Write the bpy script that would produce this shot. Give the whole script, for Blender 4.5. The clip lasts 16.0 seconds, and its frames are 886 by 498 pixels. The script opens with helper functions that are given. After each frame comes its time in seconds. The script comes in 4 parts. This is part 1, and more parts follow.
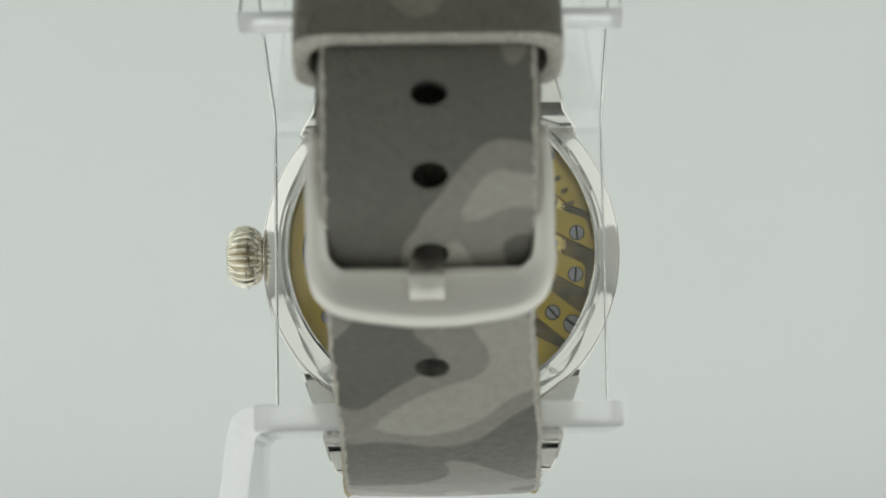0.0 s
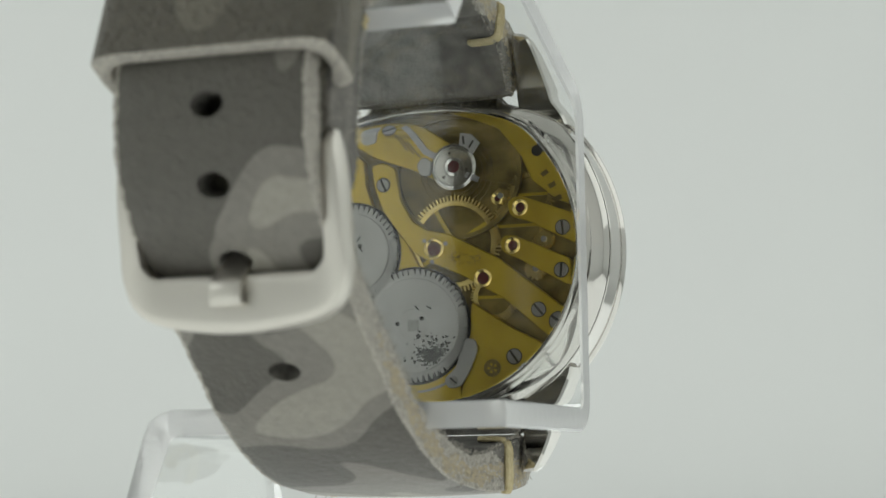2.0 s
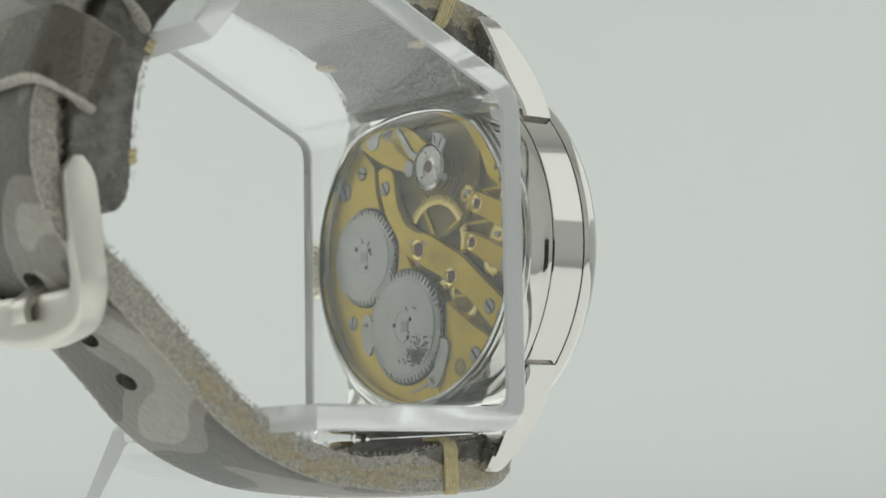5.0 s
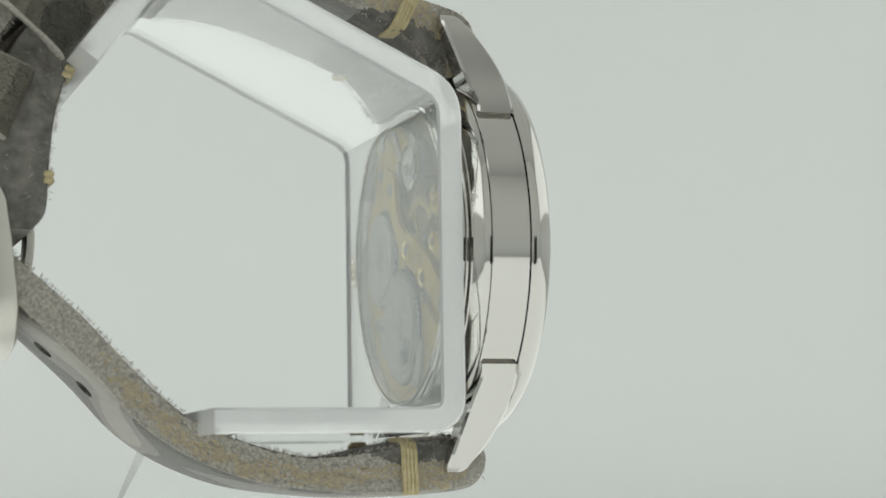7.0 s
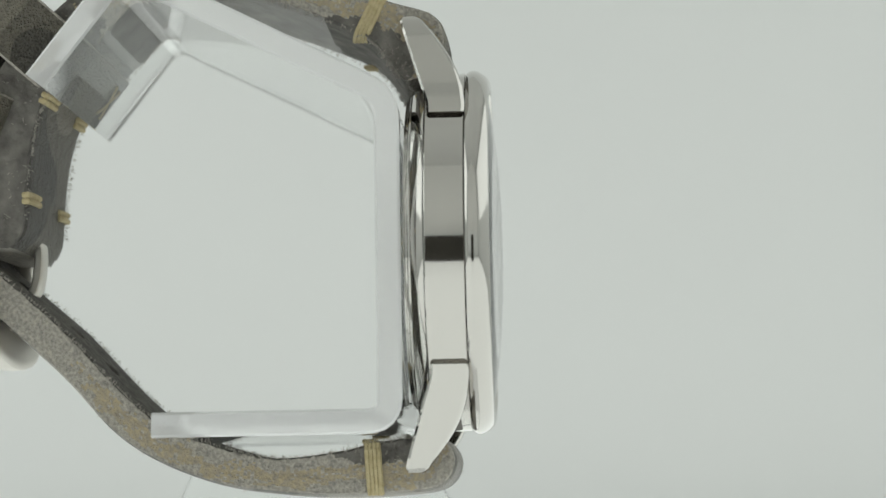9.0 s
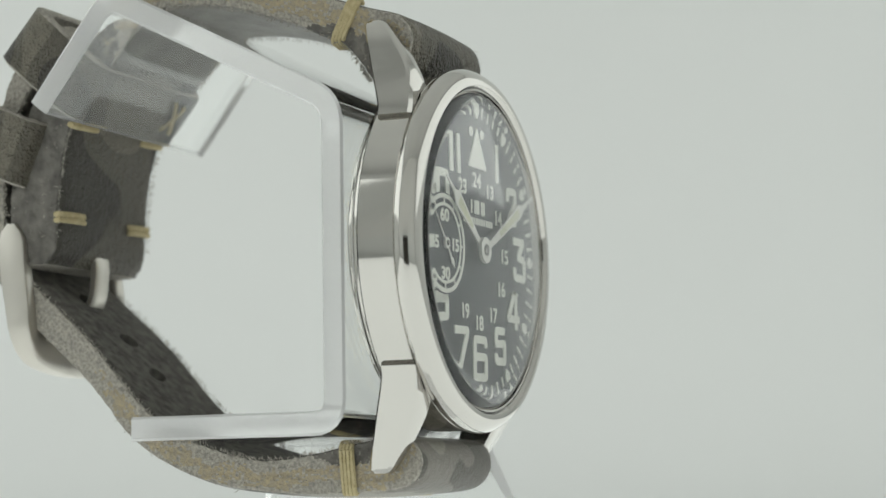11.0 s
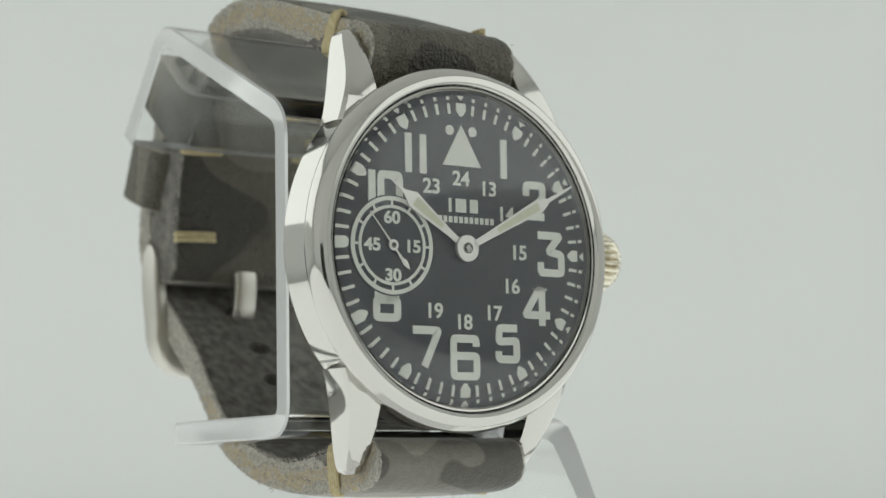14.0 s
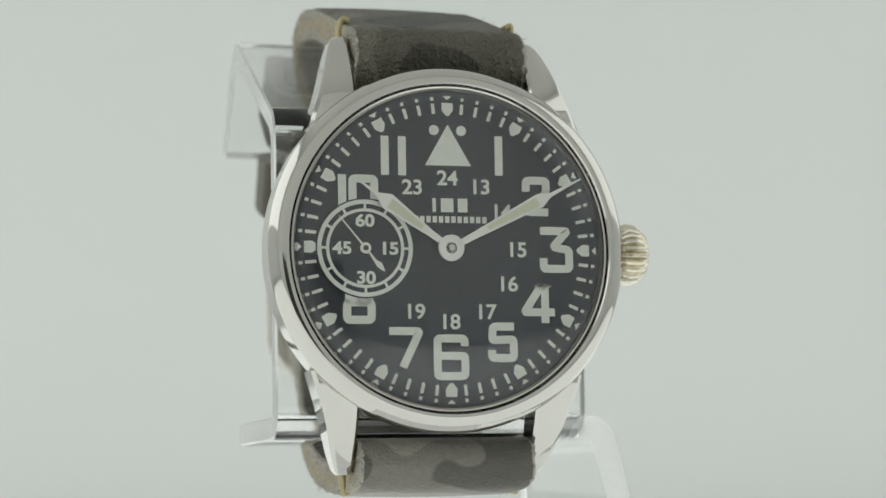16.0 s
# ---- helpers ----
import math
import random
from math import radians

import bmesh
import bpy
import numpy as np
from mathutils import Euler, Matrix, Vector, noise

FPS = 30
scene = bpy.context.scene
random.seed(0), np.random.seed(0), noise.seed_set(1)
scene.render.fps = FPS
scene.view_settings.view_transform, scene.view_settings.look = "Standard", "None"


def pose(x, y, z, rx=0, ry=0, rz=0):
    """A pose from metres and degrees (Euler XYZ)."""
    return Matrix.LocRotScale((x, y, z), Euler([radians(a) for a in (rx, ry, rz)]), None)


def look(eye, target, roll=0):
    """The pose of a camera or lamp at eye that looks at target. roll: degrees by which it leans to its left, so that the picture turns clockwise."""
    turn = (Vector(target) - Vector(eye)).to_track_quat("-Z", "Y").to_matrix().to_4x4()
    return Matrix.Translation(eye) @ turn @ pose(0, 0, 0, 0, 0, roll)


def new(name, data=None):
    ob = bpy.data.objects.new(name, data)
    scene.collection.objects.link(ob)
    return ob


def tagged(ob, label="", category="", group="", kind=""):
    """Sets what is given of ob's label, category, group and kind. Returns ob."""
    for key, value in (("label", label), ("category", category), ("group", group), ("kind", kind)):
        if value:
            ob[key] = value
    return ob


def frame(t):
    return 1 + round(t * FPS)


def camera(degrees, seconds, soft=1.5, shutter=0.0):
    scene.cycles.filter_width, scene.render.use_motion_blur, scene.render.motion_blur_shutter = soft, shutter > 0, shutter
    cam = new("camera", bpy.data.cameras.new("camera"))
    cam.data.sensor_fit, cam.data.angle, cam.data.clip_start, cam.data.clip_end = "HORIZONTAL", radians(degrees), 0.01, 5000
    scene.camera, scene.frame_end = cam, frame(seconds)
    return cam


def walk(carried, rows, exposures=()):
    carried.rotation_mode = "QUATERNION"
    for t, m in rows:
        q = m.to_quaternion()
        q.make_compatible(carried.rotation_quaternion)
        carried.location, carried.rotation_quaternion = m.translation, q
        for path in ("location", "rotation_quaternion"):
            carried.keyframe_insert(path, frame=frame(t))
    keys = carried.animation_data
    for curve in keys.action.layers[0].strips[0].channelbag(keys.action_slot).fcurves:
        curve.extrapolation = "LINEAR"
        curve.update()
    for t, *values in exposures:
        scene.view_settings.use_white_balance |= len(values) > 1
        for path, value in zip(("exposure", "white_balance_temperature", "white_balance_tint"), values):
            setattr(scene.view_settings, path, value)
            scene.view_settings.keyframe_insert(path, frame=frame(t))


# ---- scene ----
# A wristwatch on a clear acrylic stand turns on a table inside a white light tent, before a fixed camera.
cam = camera(22.6, 16.0, soft=1.5)
HIGH = 0.075                       # height of the dial's centre over the table
EYE = Vector((0.0, -0.2920, HIGH - 0.0324))
AIM = EYE + Vector((0.0015, 1.0, 0.11290))
walk(cam, [(0.0, look(EYE, AIM, -0.91)), (16.0, look(EYE, AIM, -0.91))])
cam.data.dof.use_dof = True
cam.data.dof.focus_distance = 0.287
cam.data.dof.aperture_fstop = 26

# ---- light ----
world = bpy.data.worlds.new("tent_air")
scene.world = world
world.use_nodes = True
world.node_tree.nodes["Background"].inputs[0].default_value = (0.9, 1.0, 0.95, 1)
world.node_tree.nodes["Background"].inputs[1].default_value = 0.02
scene.view_settings.exposure = 0.0
scene.cycles.max_bounces = scene.cycles.transmission_bounces = 24


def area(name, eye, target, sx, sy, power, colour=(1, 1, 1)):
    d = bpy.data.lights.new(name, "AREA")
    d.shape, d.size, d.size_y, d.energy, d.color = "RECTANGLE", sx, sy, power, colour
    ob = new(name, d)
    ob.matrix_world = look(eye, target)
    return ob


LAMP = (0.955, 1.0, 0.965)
# Unseen upward lamp added just over the plain table for light from below.
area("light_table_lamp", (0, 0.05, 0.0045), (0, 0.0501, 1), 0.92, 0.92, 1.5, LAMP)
area("tent_lamp_left", (-0.495, 0.1, 0.26), (0, 0.1, 0.22), 0.9, 0.55, 1.35, LAMP)
area("tent_lamp_right", (0.495, 0.1, 0.26), (0, 0.1, 0.22), 0.9, 0.55, 1.0, LAMP)


# ---- materials ----
def mat(name, colour, rough=0.5, metal=0.0, colour2=None, scale=300.0, bump=0.0, bscale=1500.0, rough2=None, trans=0.0, ior=1.45, detail=4.0, coat=0.0):
    m = bpy.data.materials.new(name)
    m.use_nodes = True
    nt = m.node_tree
    b = nt.nodes["Principled BSDF"]
    b.inputs["Base Color"].default_value = (*colour, 1)
    b.inputs["Roughness"].default_value = rough
    b.inputs["Metallic"].default_value = metal
    b.inputs["Transmission Weight"].default_value = trans
    b.inputs["IOR"].default_value = ior
    b.inputs["Coat Weight"].default_value = coat
    tc = nt.nodes.new("ShaderNodeTexCoord")
    if colour2 or rough2 is not None:
        n = nt.nodes.new("ShaderNodeTexNoise")
        n.inputs["Scale"].default_value, n.inputs["Detail"].default_value = scale, detail
        nt.links.new(tc.outputs["Object"], n.inputs["Vector"])
        if colour2:
            r = nt.nodes.new("ShaderNodeValToRGB")
            r.color_ramp.elements[0].position, r.color_ramp.elements[1].position = 0.32, 0.68
            r.color_ramp.elements[0].color, r.color_ramp.elements[1].color = (*colour, 1), (*colour2, 1)
            nt.links.new(n.outputs["Fac"], r.inputs["Fac"])
            nt.links.new(r.outputs["Color"], b.inputs["Base Color"])
        if rough2 is not None:
            q = nt.nodes.new("ShaderNodeMapRange")
            q.inputs["To Min"].default_value, q.inputs["To Max"].default_value = rough, rough2
            nt.links.new(n.outputs["Fac"], q.inputs["Value"])
            nt.links.new(q.outputs["Result"], b.inputs["Roughness"])
    if bump:
        n2 = nt.nodes.new("ShaderNodeTexNoise")
        n2.inputs["Scale"].default_value, n2.inputs["Detail"].default_value = bscale, 6.0
        nt.links.new(tc.outputs["Object"], n2.inputs["Vector"])
        k = nt.nodes.new("ShaderNodeBump")
        k.inputs["Strength"].default_value, k.inputs["Distance"].default_value = bump, 0.0003
        nt.links.new(n2.outputs["Fac"], k.inputs["Height"])
        nt.links.new(k.outputs["Normal"], b.inputs["Normal"])
    return m


def camo(name, bump, dark, mid, light, cut1, cut2, darker=0.0):
    """Dyed camouflage leather: hard-edged blotches in three tones, a fine grain and worn spots."""
    m = bpy.data.materials.new(name)
    m.use_nodes = True
    nt = m.node_tree
    b = nt.nodes["Principled BSDF"]
    b.inputs["Roughness"].default_value = 0.48
    tc = nt.nodes.new("ShaderNodeTexCoord")
    n = nt.nodes.new("ShaderNodeTexNoise")
    n.inputs["Scale"].default_value, n.inputs["Detail"].default_value, n.inputs["Distortion"].default_value = 62.0, 0.3, 0.5
    nt.links.new(tc.outputs["Object"], n.inputs["Vector"])
    r = nt.nodes.new("ShaderNodeValToRGB")
    e = r.color_ramp.elements
    e[0].position, e[0].color = 0.0, (*dark, 1)
    e[1].position, e[1].color = cut1 + 0.01, (*mid, 1)
    a = e.new(cut1); a.color = (*dark, 1)
    a = e.new(cut2); a.color = (*mid, 1)
    a = e.new(cut2 + 0.01); a.color = (*light, 1)
    # the blotches turn darker upwards in z, by the amount given
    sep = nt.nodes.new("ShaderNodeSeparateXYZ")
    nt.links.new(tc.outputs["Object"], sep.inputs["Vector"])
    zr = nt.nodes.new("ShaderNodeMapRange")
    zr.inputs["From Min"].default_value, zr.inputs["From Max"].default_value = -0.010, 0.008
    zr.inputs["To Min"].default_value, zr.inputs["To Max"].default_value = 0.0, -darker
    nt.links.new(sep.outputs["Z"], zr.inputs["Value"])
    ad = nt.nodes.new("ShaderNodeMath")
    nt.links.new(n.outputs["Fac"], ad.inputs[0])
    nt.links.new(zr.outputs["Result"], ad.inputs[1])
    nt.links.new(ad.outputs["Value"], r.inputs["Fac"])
    g = nt.nodes.new("ShaderNodeTexNoise")
    g.inputs["Scale"].default_value, g.inputs["Detail"].default_value = 900.0, 6.0
    nt.links.new(tc.outputs["Object"], g.inputs["Vector"])
    mr = nt.nodes.new("ShaderNodeMapRange")
    mr.inputs["From Min"].default_value, mr.inputs["From Max"].default_value = 0.3, 0.7
    mr.inputs["To Min"].default_value, mr.inputs["To Max"].default_value = 0.9, 1.07
    nt.links.new(g.outputs["Fac"], mr.inputs["Value"])
    mx = nt.nodes.new("ShaderNodeMix")
    mx.data_type, mx.blend_type = "RGBA", "MULTIPLY"
    mx.inputs["Factor"].default_value = 1.0
    nt.links.new(r.outputs["Color"], mx.inputs["A"])
    nt.links.new(mr.outputs["Result"], mx.inputs["B"])
    nt.links.new(mx.outputs["Result"], b.inputs["Base Color"])
    v = nt.nodes.new("ShaderNodeTexVoronoi")
    v.inputs["Scale"].default_value = 2600.0
    nt.links.new(tc.outputs["Object"], v.inputs["Vector"])
    k = nt.nodes.new("ShaderNodeBump")
    k.inputs["Strength"].default_value, k.inputs["Distance"].default_value = bump, 0.0006
    nt.links.new(v.outputs["Distance"], k.inputs["Height"])
    k2 = nt.nodes.new("ShaderNodeBump")
    k2.inputs["Strength"].default_value, k2.inputs["Distance"].default_value = bump, 0.0012
    nt.links.new(g.outputs["Fac"], k2.inputs["Height"])
    nt.links.new(k.outputs["Normal"], k2.inputs["Normal"])
    nt.links.new(k2.outputs["Normal"], b.inputs["Normal"])
    return m


STEEL = mat("polished_steel", (0.59, 0.573, 0.543), 0.05, 1.0, rough2=0.09, scale=400)
BUCKLE = mat("satin_steel", (0.58, 0.555, 0.51), 0.36, 1.0, rough2=0.46, scale=800)
CROWN = mat("worn_nickel", (0.78, 0.74, 0.64), 0.16, 1.0, (0.62, 0.57, 0.46), 900, rough2=0.3)
DIAL = mat("black_dial", (0.017, 0.019, 0.026), 0.36, 0.0, (0.022, 0.024, 0.032), 500, bump=0.05, bscale=3000)
PAINT = mat("ivory_print", (0.80, 0.81, 0.74), 0.6, 0.0, (0.74, 0.75, 0.68), 900)
LUME = mat("pale_lume", (0.66, 0.66, 0.50), 0.7, 0.0, (0.60, 0.61, 0.47), 1500, bump=0.2)
HAND = mat("hand_silver", (0.78, 0.77, 0.73), 0.3, 0.85, rough2=0.4, scale=900)
GILT = mat("polished_gilt", (0.86, 0.66, 0.24), 0.16, 1.0, rough2=0.24, scale=900)
BRASS = mat("frosted_gilt", (0.64, 0.465, 0.06), 0.36, 0.9, (0.49, 0.345, 0.045), 190, bump=0.12, bscale=6000)
# A darker gilt for the main plate, balance and engraved marks.
BRASSDARK = mat("dark_gilt", (0.34, 0.25, 0.08), 0.5, 0.8, (0.14, 0.105, 0.035), 330, bump=0.12, bscale=6000)
WHEELST = mat("grained_steel", (0.52, 0.51, 0.49), 0.42, 0.85, (0.44, 0.43, 0.41), 350, bump=0.06, bscale=5000)
SCREW = mat("screw_steel", (0.38, 0.37, 0.345), 0.32, 0.85, (0.32, 0.31, 0.29), 900)
# Near-black for dark marks and parts; in recesses it is shade put into colour.
DARK = mat("near_black", (0.02, 0.018, 0.015), 0.6, 0.0, (0.035, 0.03, 0.02), 700)
RUBY = mat("ruby_jewel", (0.10, 0.015, 0.02), 0.1, 0.0, (0.06, 0.01, 0.012), 900)
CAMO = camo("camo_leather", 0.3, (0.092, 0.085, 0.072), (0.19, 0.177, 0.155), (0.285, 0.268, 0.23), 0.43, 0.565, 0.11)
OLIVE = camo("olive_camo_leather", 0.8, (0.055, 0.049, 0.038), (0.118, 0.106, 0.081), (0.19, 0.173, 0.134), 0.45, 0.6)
SUEDE = mat("grey_suede", (0.075, 0.07, 0.062), 0.95, 0.0, (0.18, 0.17, 0.152), 700, bump=1.0, bscale=1800, detail=8)
EDGE = mat("raw_leather_edge", (0.27, 0.257, 0.235), 0.95, 0.0, (0.52, 0.485, 0.42), 2300, bump=1.0, bscale=3200, detail=8)
CORE = mat("ochre_leather_core", (0.48, 0.40, 0.26), 0.95, 0.0, (0.34, 0.305, 0.245), 1600, bump=1.0, bscale=3200, detail=8)
LINING = mat("grey_leather_lining", (0.14, 0.132, 0.118), 0.42, 0.0, (0.235, 0.222, 0.20), 260, bump=0.5, bscale=1500, detail=7)
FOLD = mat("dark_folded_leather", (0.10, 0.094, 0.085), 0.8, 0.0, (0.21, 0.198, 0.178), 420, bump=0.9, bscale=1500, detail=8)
THREAD = mat("waxed_thread", (0.58, 0.50, 0.30), 0.75, 0.0, (0.46, 0.38, 0.21), 1200, bump=0.8, bscale=3000)
ACRYL = mat("clear_acrylic", (0.985, 0.995, 0.99), 0.0, 0.0, trans=1.0, ior=1.49)
# Half-opaque white: the light gathered in the clear edges is put into colour.
EDGEWHITE = mat("lightened_acrylic_edge", (1.0, 1.0, 1.0), 0.1, 0.0, trans=0.5, ior=1.49, bump=0.2, bscale=900)
BACKGLASS = mat("coated_back_glass", (1.0, 1.0, 1.0), 0.0, 0.0, trans=1.0, ior=1.38)
GLASS = mat("watch_glass", (1.0, 1.0, 1.0), 0.0, 0.0, trans=1.0, ior=1.45)
TENT = mat("white_tent_cloth", (0.80, 0.808, 0.80), 0.9, 0.0, (0.77, 0.778, 0.77), 3, bump=0.1, bscale=400)
FRONT = mat("grey_tent_flap", (0.82, 0.815, 0.795), 0.9, 0.0, (0.78, 0.775, 0.76), 4)
TOP = mat("grey_tent_top", (0.66, 0.66, 0.645), 0.9, 0.0, (0.61, 0.61, 0.60), 4)
TABLE = mat("white_table", (0.82, 0.83, 0.82), 0.4, 0.0, (0.79, 0.80, 0.79), 6)


# ---- mesh helpers, all in millimetres ----
def finish(name, bm, materials, parent=None, label="", smooth=True):
    bmesh.ops.recalc_face_normals(bm, faces=bm.faces)
    me = bpy.data.meshes.new(name)
    bmesh.ops.scale(bm, vec=(0.001, 0.001, 0.001), verts=bm.verts)
    bm.to_mesh(me)
    bm.free()
    for m in materials if isinstance(materials, (list, tuple)) else [materials]:
        me.materials.append(m)
    if smooth:
        me.shade_smooth()
        me.set_sharp_from_angle(angle=radians(38))
    ob = new(name, me)
    ob.parent = parent
    if label:
        tagged(ob, label)
    return ob


def part(name, bm, material, parent, label="", smooth=True):
    """One mesh under a thing or under one of its parts, two levels deep at most."""
    while parent.parent and parent.parent.parent:
        parent = parent.parent
    return finish(name, bm, material, parent, label, smooth)


def lathe(profile, segs=128, closed=True, cx=0.0, cz=0.0):
    """Turns a profile of (radius, y) about the y axis through (cx, cz)."""
    bm = bmesh.new()
    rings = []
    for r, y in profile:
        if r < 1e-6:
            rings.append([bm.verts.new((cx, y, cz))])
        else:
            rings.append([bm.verts.new((cx + r * math.cos(2 * math.pi * i / segs), y, cz + r * math.sin(2 * math.pi * i / segs))) for i in range(segs)])
    pairs = list(zip(rings, rings[1:])) + ([(rings[-1], rings[0])] if closed and len(rings[0]) > 1 and len(rings[-1]) > 1 else [])
    for a, b in pairs:
        for i in range(segs):
            j = (i + 1) % segs
            if len(a) == 1 and len(b) == 1:
                continue
            if len(a) == 1:
                bm.faces.new((a[0], b[i], b[j]))
            elif len(b) == 1:
                bm.faces.new((a[i], b[0], a[j]))
            else:
                bm.faces.new((a[i], b[i], b[j], a[j]))
    return bm


def plate(points, y0, y1, bevel=0.0, bm=None):
    """Extrudes an outline of (x, z) points from y0 to y1."""
    bm2 = bmesh.new()
    low = [bm2.verts.new((x, y0, z)) for x, z in points]
    high = [bm2.verts.new((x, y1, z)) for x, z in points]
    bm2.faces.new(low)
    bm2.faces.new(high[::-1])
    n = len(points)
    for i in range(n):
        bm2.faces.new((low[i], high[i], high[(i + 1) % n], low[(i + 1) % n]))
    if bevel:
        bmesh.ops.recalc_face_normals(bm2, faces=bm2.faces)
        rim = [e for e in bm2.edges if abs(e.verts[0].co.y - e.verts[1].co.y) < 1e-6 and abs(e.verts[0].co.y - y1) < 1e-6]
        bmesh.ops.bevel(bm2, geom=rim, offset=bevel, segments=1, affect="EDGES")
    bmesh.ops.triangulate(bm2, faces=[f for f in bm2.faces if len(f.verts) > 4])
    if bm is None:
        return bm2
    return join(bm, bm2)


def join(bm, other):
    me = bpy.data.meshes.new("join")
    other.to_mesh(me)
    other.free()
    bm.from_mesh(me)
    bpy.data.meshes.remove(me)
    return bm


def catmull(points, n):
    pts = [np.array(p, float) for p in points]
    pts = [2 * pts[0] - pts[1]] + pts + [2 * pts[-1] - pts[-2]]
    out = []
    m = len(pts) - 3
    for k in range(n):
        u = k / (n - 1) * m
        i = min(int(u), m - 1)
        t = u - i
        a, b, c, d = pts[i:i + 4]
        out.append(0.5 * (2 * b + (c - a) * t + (2 * a - 5 * b + 4 * c - d) * t * t + (3 * b - a - 3 * c + d) * t ** 3))
    return out


def rounded(points, r, n=5):
    """Rounds the corners of a closed outline of 2D points."""
    out = []
    k = len(points)
    for i in range(k):
        p, a, b = Vector(points[i]), Vector(points[i - 1]), Vector(points[(i + 1) % k])
        d1, d2 = (a - p), (b - p)
        rr = min(r, d1.length * 0.48, d2.length * 0.48)
        s, e = p + d1.normalized() * rr, p + d2.normalized() * rr
        for j in range(n + 1):
            t = j / n
            q = s * (1 - t) ** 2 + p * 2 * t * (1 - t) + e * t * t
            out.append((q.x, q.y))
    return out


def ribbon(path, half, y0, y1, closed=False):
    """A flat stroke of half width along (x, z) points, with mitred joints, as an extruded plate."""
    n = len(path)
    left, right = [], []
    for i in range(n):
        p = Vector(path[i])
        a = Vector(path[i - 1]) if i or closed else None
        b = Vector(path[(i + 1) % n]) if i < n - 1 or closed else None
        d1 = (p - a).normalized() if a is not None else (b - p).normalized()
        d2 = (b - p).normalized() if b is not None else d1
        m = (d1 + d2).normalized()
        w = half / max(0.45, m.dot(d1))
        nrm = Vector((-m.y, m.x))
        left.append(p + nrm * w)
        right.append(p - nrm * w)
    bm = bmesh.new()
    rows = [[bm.verts.new((q.x, y, q.y)) for q in side] for side, y in ((left, y0), (left, y1), (right, y1), (right, y0))]
    for i in range(n if closed else n - 1):
        j = (i + 1) % n
        for a in range(4):
            b = (a + 1) % 4
            bm.faces.new((rows[a][i], rows[a][j], rows[b][j], rows[b][i]))
    if not closed:
        bm.faces.new([r[0] for r in rows])
        bm.faces.new([r[-1] for r in rows][::-1])
    return bm


def tube(points, r, segs=8):
    """A round cord through 3D points."""
    bm = bmesh.new()
    pts = [Vector(p) for p in points]
    rings = []
    ref = Vector((0.3, 0.5, 0.8)).normalized()
    for i, p in enumerate(pts):
        d = (pts[min(i + 1, len(pts) - 1)] - pts[max(i - 1, 0)]).normalized()
        u = d.cross(ref).normalized()
        v = d.cross(u)
        rr = r[i] if isinstance(r, (list, tuple)) else r
        rings.append([bm.verts.new(p + (u * math.cos(2 * math.pi * k / segs) + v * math.sin(2 * math.pi * k / segs)) * rr) for k in range(segs)])
    for a, b in zip(rings, rings[1:]):
        for k in range(segs):
            bm.faces.new((a[k], a[(k + 1) % segs], b[(k + 1) % segs], b[k]))
    bm.faces.new(rings[0][::-1])
    bm.faces.new(rings[-1])
    return bm


# ---- light tent ----
def wall(name, corners, thick, material, label):
    """A wall slab between four corners in metres, thickened away from the tent's inside."""
    bm = bmesh.new()
    c = [Vector(p) * 1000 for p in corners]
    nrm = (c[1] - c[0]).cross(c[2] - c[0]).normalized()
    inner = sum(c, Vector()) / 4 - Vector((0, 50, 250))
    if nrm.dot(inner) < 0:
        nrm = -nrm
    a = [bm.verts.new(p) for p in c]
    b = [bm.verts.new(p + nrm * thick * 1000) for p in c]
    bm.faces.new(a)
    bm.faces.new(b[::-1])
    for i in range(4):
        bm.faces.new((a[i], b[i], b[(i + 1) % 4], a[(i + 1) % 4]))
    return tagged(finish(name, bm, material, smooth=False), label, "wall", kind="structure")


X, Y0, Y1, Z = 0.5, -0.45, 0.55, 0.6
wall("floor", [(-X, Y0, 0), (X, Y0, 0), (X, Y1, 0), (-X, Y1, 0)], 0.02, TABLE, "plain white table top inside the light tent")
wall("backdrop", [(-X, Y1, 0), (X, Y1, 0), (X, Y1, Z), (-X, Y1, Z)], 0.01, TENT, "plain pale grey-white cloth backdrop of the light tent")
wall("wall_left", [(-X, Y0, 0), (-X, Y1, 0), (-X, Y1, Z), (-X, Y0, Z)], 0.01, TENT, "white cloth side wall of the light tent")
wall("wall_right", [(X, Y0, 0), (X, Y1, 0), (X, Y1, Z), (X, Y0, Z)], 0.01, TENT, "white cloth side wall of the light tent")
wall("wall_front", [(-X, Y0, 0), (X, Y0, 0), (X, Y0, 0.125), (-X, Y0, 0.125)], 0.01, TENT, "white front board of the light tent")
wall("front_flap", [(-X, Y0, 0.125), (X, Y0, 0.125), (X, Y0, Z), (-X, Y0, Z)], 0.01, FRONT, "grey cloth flap behind the camera")
# Unseen black slab added to give the camera's dark reflection in the case.
wall("camera_screen", [(-0.08, -0.345, 0.006), (0.08, -0.345, 0.006), (0.08, -0.345, 0.10), (-0.08, -0.345, 0.10)], 0.004, DARK, "black slab standing in for the camera body, mirrored in the case")
wall("ceiling", [(-X, Y0, Z), (X, Y0, Z), (X, Y1, Z), (-X, Y1, Z)], 0.01, TOP, "grey cloth top of the light tent")


